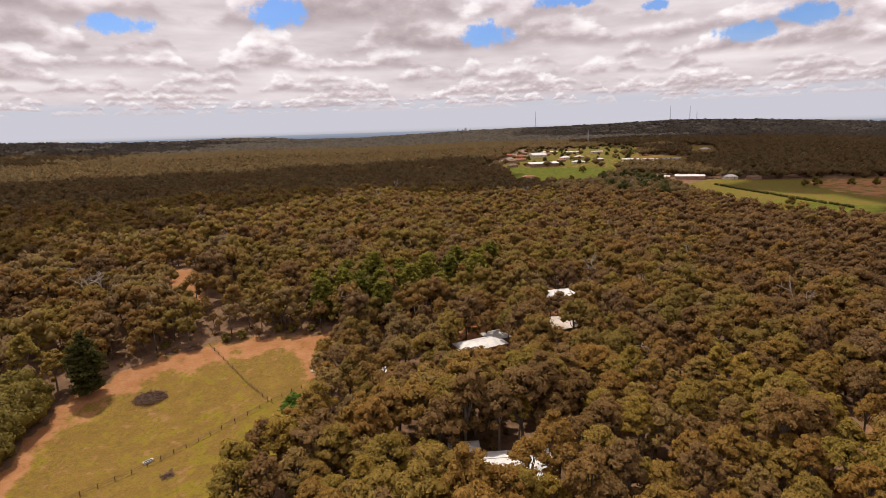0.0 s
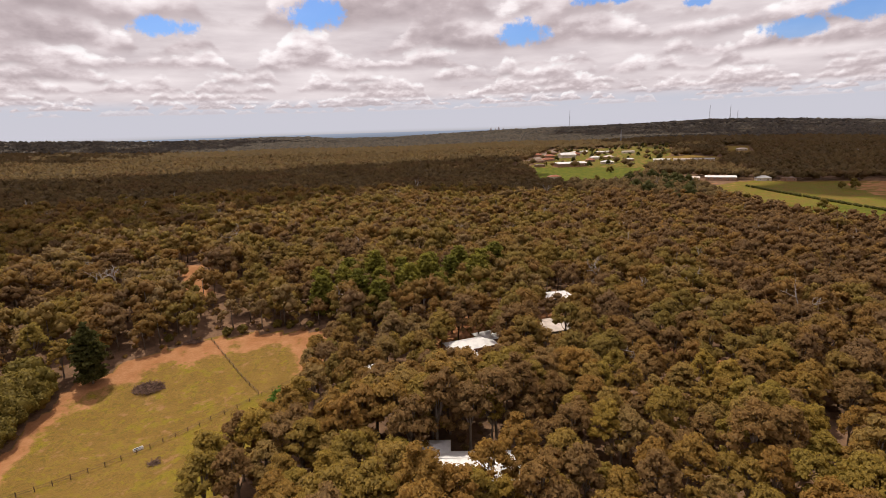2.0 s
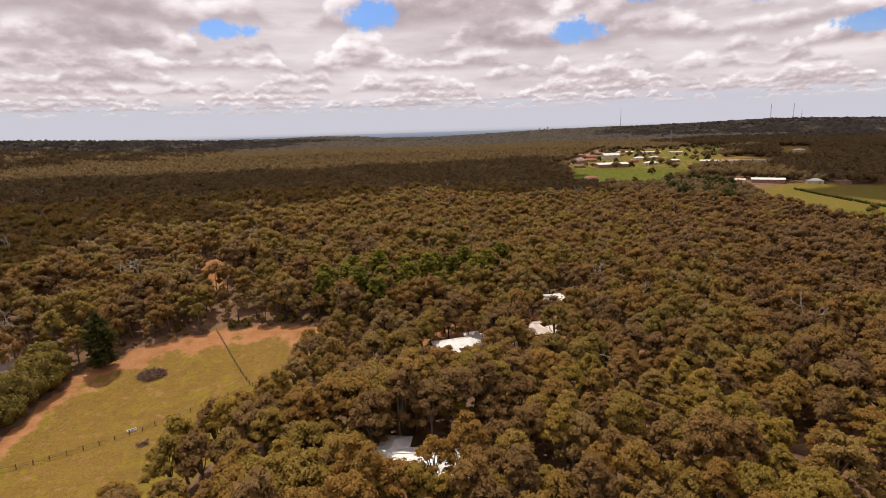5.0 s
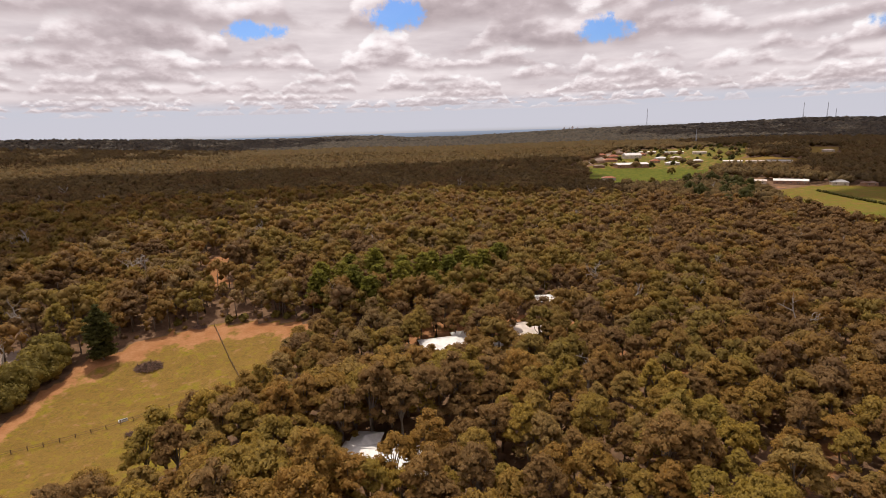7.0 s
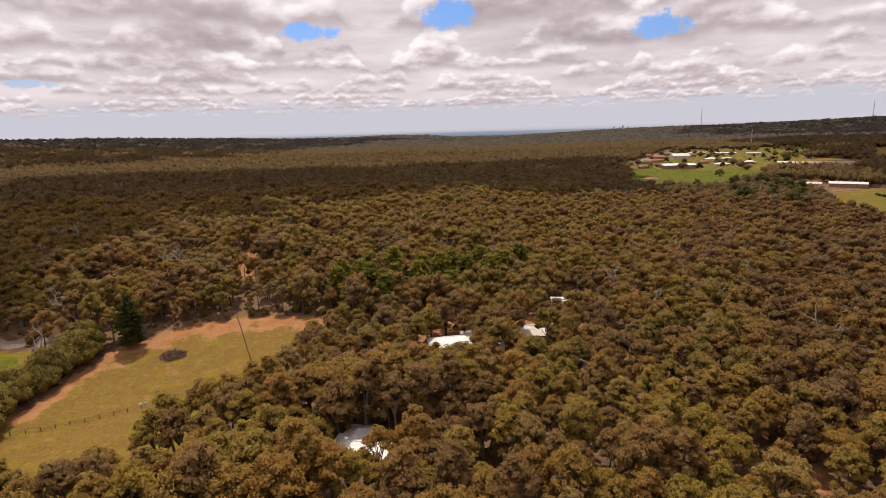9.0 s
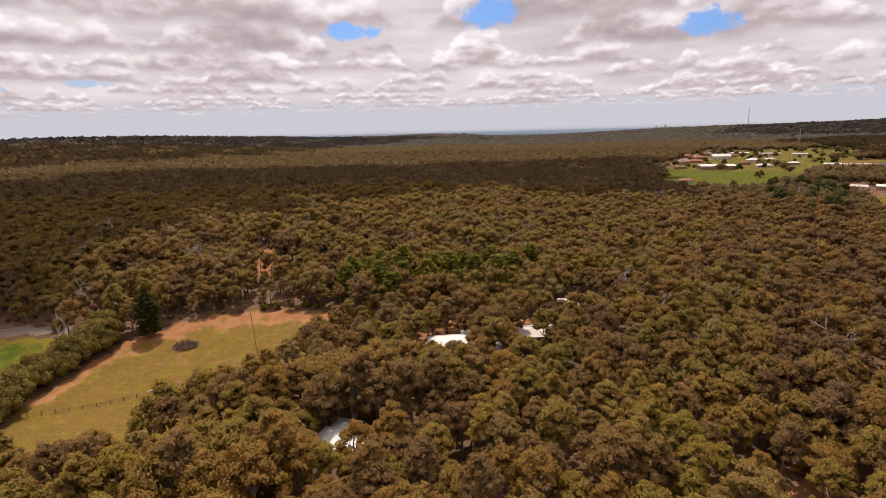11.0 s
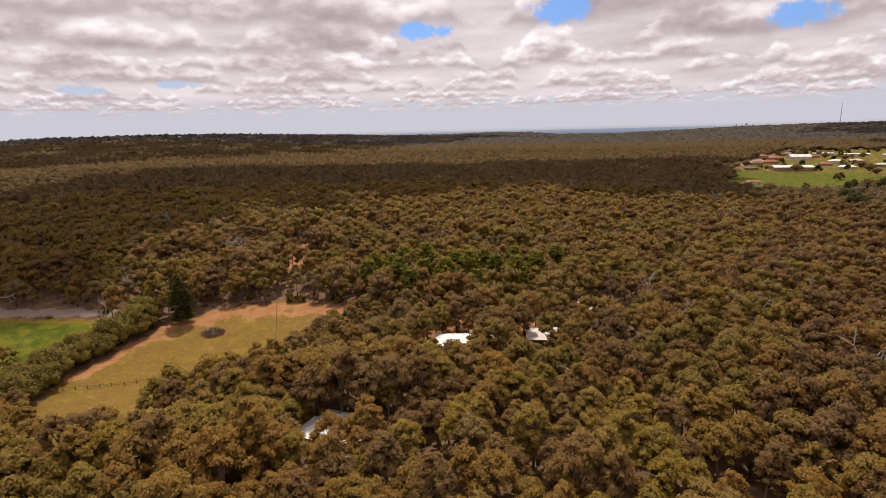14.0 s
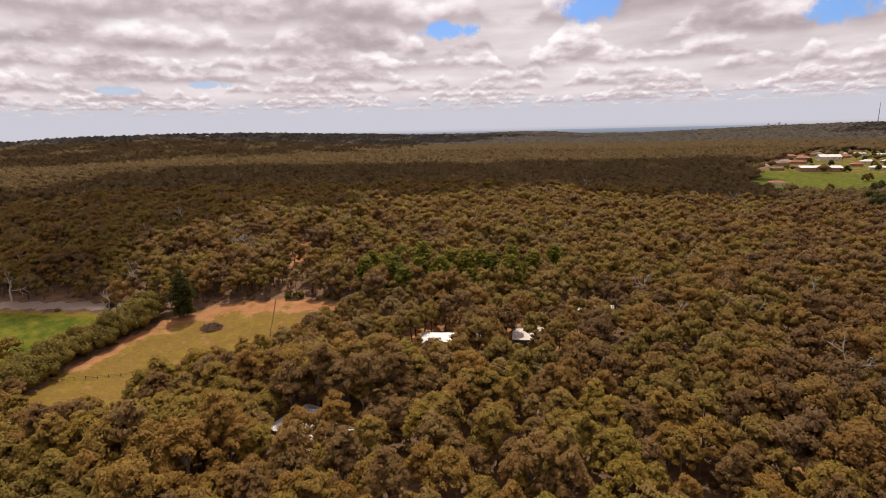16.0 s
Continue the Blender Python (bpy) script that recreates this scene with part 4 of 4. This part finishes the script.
shrub("green_bush", spot(-43, 137), 5.5, 5.0, lush_leaf, "bright green leafy bush beside the fence corner", 91)


def dead_tree(at, high, seed):
    """A bare, bleached tree with forking limbs."""
    r = np.random.default_rng(seed)
    bits = []

    def limb(start, way, length, girth, depth):
        way = way / np.linalg.norm(way)
        mid = start + way * length * 0.5 + r.normal(size=3) * length * 0.06
        end = start + way * length + r.normal(size=3) * length * 0.08
        bits.append(tube([start, mid, end], [girth, girth * 0.75, girth * 0.4], 5))
        if depth:
            for k in range(3):
                limb(start + (end - start) * r.uniform(0.5, 1.0), way * 0.8 + r.normal(size=3) * 0.55 + (0, 0, 0.15), length * r.uniform(0.45, 0.65), girth * 0.5, depth - 1)

    limb(np.array((0, 0, -0.4)), np.array((r.normal() * 0.05, r.normal() * 0.05, 1.0)), high * 0.5, high * 0.026, 3)
    v, f = join(bits)
    tagged(new("dead_tree", mesh_of("dead_tree", v, f, [dead_wood], smooth=True)), "bare bleached dead gum tree standing in the bush", "tree", "dead trees").matrix_basis = pose(*at)


for _i, (_x, _y, _h) in enumerate(DEAD):
    dead_tree(spot(_x, _y), _h + 5, 500 + _i)
_r = random.Random(64)
for _i in range(64):
    _az, _d = _r.uniform(-62, 32), _r.uniform(190, 620)
    _x, _y = 40 + _d * math.sin(radians(_az)), _d * math.cos(radians(_az))
    if not is_open(np.array([_x]), np.array([_y]))[0]:
        dead_tree(spot(_x, _y), _r.uniform(16, 21), 600 + _i)

for _i, (_x, _y, _k) in enumerate([(-79, 181, 2.6), (-74, 183, 3.0), (-62, 187, 2.8), (-57, 187, 2.4), (-50, 187, 2.2), (-98, 176, 2.2), (-144, 139, 3.2)]):
    shrub("low_bush", spot(_x, _y), _k, _k * 0.8, hedge_leaf, "low grey-green bush at the edge of the trees", 860 + _i, "low bushes", 6)

# ---- paddock: fence, brush piles, trough ----


def fence(line, name, gap=3.4):
    ob = thing(name, spot(*line[0]), "grey timber post and rail fence across the paddock", "fence")
    origin = Vector(spot(*line[0]))
    post = mesh_of("post", *join([tube([(0, 0, -0.3), (0, 0, 0.7), (0, 0, 1.35)], [0.11, 0.11, 0.09], 6)]), [post_wood])
    pts = []
    for (ax, ay), (bx, by) in zip(line, line[1:]):
        count = max(1, round(math.hypot(bx - ax, by - ay) / gap))
        pts += [(ax + (bx - ax) * i / count, ay + (by - ay) * i / count) for i in range(count)]
    pts.append(line[-1])
    for i, (px, py) in enumerate(pts):
        o = part("post", post, post_wood, ob)
        o.location = Vector(spot(px, py)) - origin
        if i + 1 < len(pts):
            a, b = np.array(Vector(spot(px, py)) - origin), np.array(Vector(spot(*pts[i + 1])) - origin)
            for h in (0.55, 1.1):
                part("rail", mesh_of("rail", *tube([a + (0, 0, h), (a + b) / 2 + (0, 0, h - 0.03), b + (0, 0, h)], [0.06, 0.06, 0.06], 4), [post_wood]), post_wood, ob)


fence([(-102.5, 92), (-88, 106.5), (-75.5, 119.5), (-62.5, 133.5), (-52, 144.5), (-45, 151)], "paddock_fence")
fence([(-53.5, 145.5), (-63, 155.5), (-73, 166.5), (-83.3, 177.6)], "cross_fence")


def brush_pile(at, wide, deep, high, seed, count, label):
    """A heap of cut and burnt branches."""
    r = np.random.default_rng(seed)
    bits = []
    for _ in range(count):
        a, u = r.uniform(0, 6.283), math.sqrt(r.random())
        c = np.array((wide * u * math.cos(a), deep * u * math.sin(a), high * (1 - u * u) * r.uniform(0.2, 1.0)))
        w = r.normal(size=3) * (1, 1, 0.25)
        w = w / np.linalg.norm(w) * r.uniform(0.5, 1.7)
        bits.append(tube([c - w, c + r.normal(size=3) * 0.1, c + w], [0.09, 0.07, 0.03], 4))
    v, f, _ = blob(r, np.array((0, 0, 0.0)), 1.0, 1.0)
    bits.append((v * (wide * 0.85, deep * 0.85, high * 0.55), f))
    v, f = join(bits)
    tagged(new("brush_heap", mesh_of("brush_heap", v, f, [stick_wood])), label, "brush heap").matrix_basis = pose(*at)


brush_pile(spot(-90, 149.5), 4.5, 3.9, 1.3, 3, 420, "large heap of burnt branches on the grass")
brush_pile(spot(-89, 176), 3.2, 2.0, 0.8, 4, 140, "small heap of dry sticks by the trees")


brush_pile(spot(-68.5, 115.5), 1.5, 1.1, 0.45, 6, 60, "small heap of broken branches in the grass")


def sand_heap(at):
    bm = bmesh.new()
    bmesh.ops.create_icosphere(bm, subdivisions=3, radius=1.0)
    for v in bm.verts:
        k = 1 + 0.18 * noise.noise(v.co * 2.3)
        v.co = Vector((v.co.x * 1.3 * k, v.co.y * 1.0 * k, max(v.co.z, -0.25) * 0.55 * k))
    me = bpy.data.meshes.new("sand_heap")
    bm.to_mesh(me)
    bm.free()
    me.materials.append(sand)
    me.polygons.foreach_set("use_smooth", [True] * len(me.polygons))
    tagged(new("sand_heap", me), "small pale heap of sand on bare ground", "sand heap").matrix_basis = pose(*at)


sand = plain("pale_sand", (0.50, 0.41, 0.28), 0.95, 0.1, size=0.5, vary=0.15, relief=0.05)
sand_heap(spot(-43, 160))


def trough(at, turn):
    ob = thing("water_trough", at, "white water trough standing beside the fence", "trough", turn=turn, scale=0.9)
    part("basin", boxes(((0, 0.45, 0.3), (2.6, 0.12, 0.6), 0), ((0, -0.45, 0.3), (2.6, 0.12, 0.6), 0), ((1.24, 0, 0.3), (0.12, 0.78, 0.6), 0), ((-1.24, 0, 0.3), (0.12, 0.78, 0.6), 0), ((0, 0, 0.06), (2.36, 0.78, 0.12), 0)), white_paint, ob)
    part("water", boxes(((0, 0, 0.42), (2.36, 0.78, 0.02), 0)), glass, ob)


trough(spot(-76.2, 121.2), 46)

# ---- houses and sheds ----


def house(name, at, turn, wide, deep, wall_h, pitch, wall_mat, roof_mat, label, category="house", windows=3, hip=False, group="", wings=()):
    """A building with walls, a gable or hipped roof, windows and a door. wings: x, y, width, depth of further blocks."""
    ob = thing(name, at, label, category, group, turn)
    for bx, by, w, d in ((0, 0, wide, deep), *wings):
        part("wall", boxes(((bx, by, wall_h / 2 - 0.4), (w, d, wall_h + 0.8), 0)), wall_mat, ob)
        e = 0.6
        along = w >= d
        a, b = (w / 2 + e, d / 2 + e) if along else (d / 2 + e, w / 2 + e)
        rise = b * math.tan(radians(pitch))
        cut = b if hip else 0.0
        bm = bmesh.new()
        for lift in (0.0, 0.14):
            pts = [(-a, -b, 0), (a, -b, 0), (a, b, 0), (-a, b, 0), (-a + cut, 0, rise), (a - cut, 0, rise)]
            vs = [bm.verts.new((x, y, z + lift)) for x, y, z in pts]
            for q in ((0, 1, 5, 4), (2, 3, 4, 5), (1, 2, 5), (3, 0, 4)):
                bm.faces.new([vs[i] for i in (q if lift else q[::-1])])
            if lift:
                for i in range(4):
                    j = (i + 1) % 4
                    bm.faces.new((low[i], low[j], vs[j], vs[i]))
            low = vs
        bmesh.ops.transform(bm, matrix=pose(bx, by, wall_h - 0.02, 0, 0, 0 if along else 90), verts=bm.verts)
        roof = part("roof", bm, roof_mat, ob)
        part("ridge_cap", boxes(((bx, by, wall_h + rise + 0.13), (2 * (a - cut), 0.4, 0.08) if along else (0.4, 2 * (a - cut), 0.08), 0)), roof_mat, roof)
    for side in (-1, 1):
        for k in range(windows):
            x = (k + 0.5) / windows * wide - wide / 2
            win = part("window", boxes(((x, side * (deep / 2 + 0.02), wall_h * 0.55), (1.5, 0.06, 1.2), 0)), white_paint, ob)
            part("pane", boxes(((x, side * (deep / 2 + 0.05), wall_h * 0.55), (1.3, 0.04, 1.0), 0)), glass, win)
    part("door", boxes(((wide * 0.22 + 0.9, -deep / 2 - 0.03, 1.05), (0.95, 0.08, 2.1), 0)), post_wood, ob)
    return ob


house("bush_house", spot(10, 165), 25, 15, 7.5, 2.9, 20, brick_wall, roof_white, "white-roofed house with hipped wings among the trees", wings=((-5, -6, 6.5, 9), (8, 4, 7, 6.5)), hip=True)
house("machinery_shed", spot(36.5, 177.5), 20, 12, 11, 3.6, 14, dark_wall, roof_pale, "steel shed with a pale gable roof and dark walls", "shed", windows=1)
house("rear_house", spot(46, 214), 10, 15, 8, 2.9, 18, dark_wall, roof_white, "low house with a white roof behind the shed", hip=True)
house("front_house", spot(10, 102.5), 3, 22, 8, 2.9, 18, brick_wall, roof_white, "white-roofed house half hidden under gum trees", wings=((-7, 4, 6, 9), (7, -3, 6, 8)), hip=True)
house("red_roofed_house", spot(213, 509), 15, 16, 10, 3, 25, brick_wall, roof_red, "brick house with a red tiled roof", hip=True)

house("garden_shed", spot(-22, 153), 12, 4.5, 3.5, 2.3, 12, white_paint, roof_white, "small white garden shed under the gum trees", "shed", windows=1)
house("garage", spot(-1, 149), 24, 6.5, 6, 2.5, 12, brick_wall, roof_white, "small white-roofed garage beside the house", "garage", windows=1)


def water_tank(at):
    ob = thing("water_tank", at, "round pale steel rainwater tank in the bush", "water tank")
    bm = bmesh.new()
    bmesh.ops.create_cone(bm, segments=24, radius1=2.3, radius2=2.3, depth=2.4, cap_ends=True, matrix=pose(0, 0, 1.1))
    part("tank", bm, white_paint, ob)
    bm = bmesh.new()
    bmesh.ops.create_cone(bm, segments=24, radius1=2.4, radius2=0.3, depth=0.5, cap_ends=True, matrix=pose(0, 0, 2.52))
    part("lid", bm, roof_white, ob)


water_tank(spot(65, 244))
water_tank(spot(27, 168))

ROOFS = {"white": roof_white, "red": roof_red, "brown": roof_brown, "pale": roof_pale, "grey": roof_grey}
WALLS = {"cream": cream_wall, "brick": brick_wall}
for _x, _y, _t, _w, _d, _h, _p, _roof, _wall, _kind in SETTLEMENT:
    _x, _y, _g = settled(_x, _y)
    house(_kind.replace(" ", "_"), spot(_x, _y), _t, _w * _g, _d * _g, _h * _g, _p, WALLS[_wall], ROOFS[_roof],
          f"{_kind} with {_roof} {'tiled' if _roof in ('red', 'brown') else 'sheet-metal'} roof and {_wall} walls", _kind, windows=max(2, int(_w / 6)), hip=_kind == "house")


def windbreak():
    """A low hedge between two farm fields."""
    r = np.random.default_rng(77)
    bits = []
    for u in np.linspace(0, 1, 70):
        x, y = 318 + 22 * u + r.normal() * 0.7, 640 - 190 * u
        c = np.array((x, y, float(land(x, y)) + 0.9))
        bits += [blob(r, c, r.uniform(1.1, 1.9), 0.9), tufts(r, c, 1.7, 14, 0.6, 0.9)]
    v, f, n = join(bits)
    tagged(new("windbreak", mesh_of("windbreak", v, f, [lush_rows], normals=n)), "low dark hedge between two farm fields", "hedge", kind="stuff")


windbreak()
for _i, (_x, _y) in enumerate([(396, 600), (404, 590), (412, 606), (440, 590), (455, 575), (470, 560), (300, 470), (252, 520), (246, 530), (258, 512), (262, 655), (255, 640), (248, 660), (236, 640), (160, 690), (205, 820), (210, 828)]):
    shrub("field_tree", spot(_x, _y), 8.5 + (_i * 7 % 5), 5.0 + (_i * 3 % 3), hedge_leaf, "dark rounded tree standing alone in a farm field", 800 + _i, "field trees", 7)

for _i, (_x, _y) in enumerate(DARK_TREES):
    if _i < 3:
        _bush[_i] = shrub("shelter_tree", spot(_x, _y), 15.5, 8.0, dark_needles, "dark dense tree in the belt by the farm sheds", 840 + _i, "shelter belt", 9)
    else:
        copy_thing(_bush[_i % 3], pose(*spot(_x, _y), 0, 0, _i * 47) @ Matrix.Scale(0.9 + 0.09 * (_i * 3 % 5), 4))



def gardens():
    """Trees between the houses of the settlement."""
    r = np.random.default_rng(57)
    first = []
    made = 0
    while made < 64:
        x, y = r.uniform(100, 520), r.uniform(905, 1480)
        clear = all(abs(x - hx) > row[3] * hk * 0.5 + 5 or abs(y - hy) > row[4] * hk * 0.5 + 9 for row in SETTLEMENT for hx, hy, hk in [settled(row[0], row[1])])
        if not clear or not inside(TOWN, np.array([x]), np.array([y]))[0]:
            continue
        scale = r.uniform(0.55, 1.25)
        if made < 3:
            first.append(shrub("garden_tree", spot(x, y), 9.5, 5.4, (hedge_leaf, dark_needles, dark_needles)[made], "leafy garden tree between the houses", 880 + made, "garden trees", 7))
        else:
            copy_thing(first[made % 3], pose(*spot(x, y), 0, 0, r.uniform(0, 360)) @ Matrix.Scale(scale, 4))
        made += 1


gardens()

# ---- masts on the ridge, the plain beyond ----


def mast(at, high, wide, label):
    ob = thing("radio_mast", at, label, "mast", "masts on the ridge")
    legs = [(wide * math.cos(a), wide * math.sin(a)) for a in (0.5, 2.6, 4.7)]
    for lx, ly in legs:
        part("leg", mesh_of("leg", *tube([(lx, ly, -6), (lx * 0.6, ly * 0.6, high * 0.5), (lx * 0.15, ly * 0.15, high)], [0.55, 0.5, 0.4], 4), [steel]), steel, ob)
    for i in range(1, 9):
        u = i / 9
        k = 1 - 0.85 * u
        ring = [np.array((lx * k, ly * k, high * u)) for lx, ly in legs]
        part("brace", mesh_of("brace", *join([tube([ring[j], (ring[j] + ring[(j + 1) % 3]) / 2, ring[(j + 1) % 3]], [0.25, 0.25, 0.25], 4) for j in range(3)]), [steel]), steel, ob)


def bearing(az, r, up=0.0):
    a = radians(az)
    return spot(40 + r * math.sin(a), r * math.cos(a), up)


mast(bearing(21.5, 3500), 88, 3, "tall steel lattice mast on the wooded ridge")
mast(bearing(23.2, 3500), 86, 3, "tall steel lattice mast on the wooded ridge")
mast(bearing(23.8, 3500), 55, 2.4, "short steel lattice mast on the wooded ridge")
mast(bearing(8.8, 3600), 112, 2.5, "slender steel mast on the far skyline")
mast(bearing(13.3, 1700), 42, 2.0, "steel lattice tower behind the settlement")


def make_backdrop():
    """The coastal plain far beyond the ridges: a glowing sheet with the haze painted on."""
    m = bpy.data.materials.new("distant_haze")
    m.use_nodes = True
    n = Nodes(m.node_tree)
    at = place(n)
    split = n.add("ShaderNodeSeparateXYZ")
    n.link(at, split.inputs[0])
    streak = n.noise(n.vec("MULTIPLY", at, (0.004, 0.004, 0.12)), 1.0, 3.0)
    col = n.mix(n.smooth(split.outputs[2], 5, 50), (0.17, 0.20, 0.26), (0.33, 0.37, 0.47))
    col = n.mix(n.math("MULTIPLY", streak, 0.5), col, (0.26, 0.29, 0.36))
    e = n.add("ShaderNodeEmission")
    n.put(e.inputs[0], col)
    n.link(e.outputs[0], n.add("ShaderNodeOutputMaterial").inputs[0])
    az = np.radians(np.arange(-100, 71, 2.0))
    x, y = 40 + 4700 * np.sin(az), 4700 * np.cos(az)
    k = len(az)
    top = np.full(k, EYE + 4700 * math.tan(radians(-0.42)))
    verts = np.concatenate([np.stack([x, y, np.full(k, -400.0)], 1), np.stack([x, y, top], 1)])
    i = np.arange(k - 1)
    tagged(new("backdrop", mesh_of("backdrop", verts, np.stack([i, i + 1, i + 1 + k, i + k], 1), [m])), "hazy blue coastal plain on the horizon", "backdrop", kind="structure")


make_backdrop()
# pale blue-grey: the haze of distance is put into the towers' colour
hazed_tower_grey = plain("hazed_tower_grey", (0.55, 0.55, 0.60), 0.7)
for _az, _w, _h in ((1.0, 14, 52), (1.5, 11, 47), (1.8, 16, 58), (2.3, 12, 49)):
    _x, _y = 40 + 4560 * math.sin(radians(_az)), 4560 * math.cos(radians(_az))
    _ob = thing("city_tower", (_x, _y, 0), "hazy grey tower block far out on the plain", "building", "far city")
    part("shaft", boxes(((0, 0, _h / 2 - 40), (_w, _w, _h + 80), 0)), hazed_tower_grey, _ob)
    part("plant_room", boxes(((0, 0, _h + 3), (_w * 0.5, _w * 0.5, 6), 0)), hazed_tower_grey, _ob)

# ---- unseen clouds overhead, placed for their shadows ----


def cloud(name, puffs, seed, thin=False):
    """An unseen cumulus, for its shadow: heaped rounded puffs on a flat base, 1700 m up."""
    r = np.random.default_rng(seed)
    bits = []
    cx, cy = np.mean([p[0] for p in puffs]), np.mean([p[1] for p in puffs])
    for px, py, rad in puffs:
        for _ in range(1 if thin else 16 if rad > 70 else 5):
            a, u = r.uniform(0, 6.283), math.sqrt(r.random()) * 0.8
            size = rad * r.uniform(0.35, 0.62) * (1.75 if thin else 1 if rad > 70 else 1.22)
            v, f, _ = blob(r, np.array((px - cx + rad * u * math.cos(a), py - cy + rad * u * math.sin(a), size * 0.3)), size, 0.6, 0.25)
            v[:, 2] = np.maximum(v[:, 2], -12)
            bits.append((v, f))
    v, f = join(bits)
    tagged(new("cloud", mesh_of("cloud", v, f, [cloud_white], smooth=True)), "grey-based white cumulus cloud overhead, out of view, added for its shadow", "cloud", "clouds").matrix_basis = pose(cx, cy, 1700)


def heaped(outline, gap, seed):
    """Puffs that fill the outline of a cloud's shadow."""
    r = np.random.default_rng(seed)
    xs, ys = [p[0] for p in outline], [p[1] for p in outline]
    x, y = scatter(r, gap, min(xs), max(xs), min(ys), max(ys), 0.3)
    ok = inside(outline, x, y)
    return [(px, py, gap * r.uniform(0.75, 1.0)) for px, py in zip(x[ok], y[ok])]


DRIFT = SUN_WAY * (1680 / SUN_WAY.z)


def shade_over(spots):
    return [(x + DRIFT.x, y + DRIFT.y, rad) for x, y, rad in spots]


def far_spots(*polar):
    return [(40 + r * math.sin(radians(az)), r * math.cos(radians(az)), rad) for az, r, rad in polar]


BAND = [(-330, 95), (-235, 125), (-194, 142), (-192, 165), (-214, 205), (-213, 240), (-196, 290), (-172, 360), (-152, 420), (-112, 490), (-40, 508), (40, 530), (72, 570), (78, 700), (60, 880), (95, 1120), (-130, 960), (-250, 915), (-285, 790), (-380, 740),
        (-455, 610), (-470, 530), (-510, 480), (-540, 440), (-480, 290), (-500, 200)]
cloud("cloud", shade_over(heaped(BAND, 44, 1)), 1)
# small broken puffs let sun through, brightening the far ridge in place of haze
WEST_RIDGE = [p[:2] for p in far_spots((-74, 1250, 0), (-60, 1200, 0), (-48, 1250, 0), (-38, 1450, 0), (-28, 2100, 0), (-20, 2900, 0), (-24, 3300, 0), (-36, 2900, 0), (-50, 2500, 0), (-74, 2400, 0))]
cloud("cloud", shade_over(heaped(WEST_RIDGE, 62, 7)), 2, True)
cloud("cloud", shade_over(far_spots((20, 1700, 260), (27, 1750, 330), (34, 1700, 370), (42, 1600, 400), (38, 1250, 260), (30, 1300, 200), (34, 1000, 150), (40, 980, 160), (26, 1150, 130), (30, 850, 90), (46, 900, 180), (25, 930, 80), (28, 1000, 110), (23, 1250, 130), (33, 720, 90), (40, 720, 130), (46, 640, 130), (20, 1050, 70))), 3)
# broken puffs again, to brighten the eastern ridge in place of haze
EAST_RIDGE = [p[:2] for p in far_spots((6, 2500, 0), (16, 2150, 0), (30, 2050, 0), (46, 2000, 0), (46, 3900, 0), (26, 3750, 0), (8, 3750, 0))]
cloud("cloud", shade_over(heaped(EAST_RIDGE, 66, 8)), 4, True)
# two unseen clouds added behind the flight, where no shadow of theirs shows
cloud("cloud", shade_over([(-300, -700, 200), (-100, -800, 250), (150, -760, 180)]), 5)
cloud("cloud", shade_over([(900, -300, 200), (1050, -150, 180), (1000, -450, 160)]), 6)
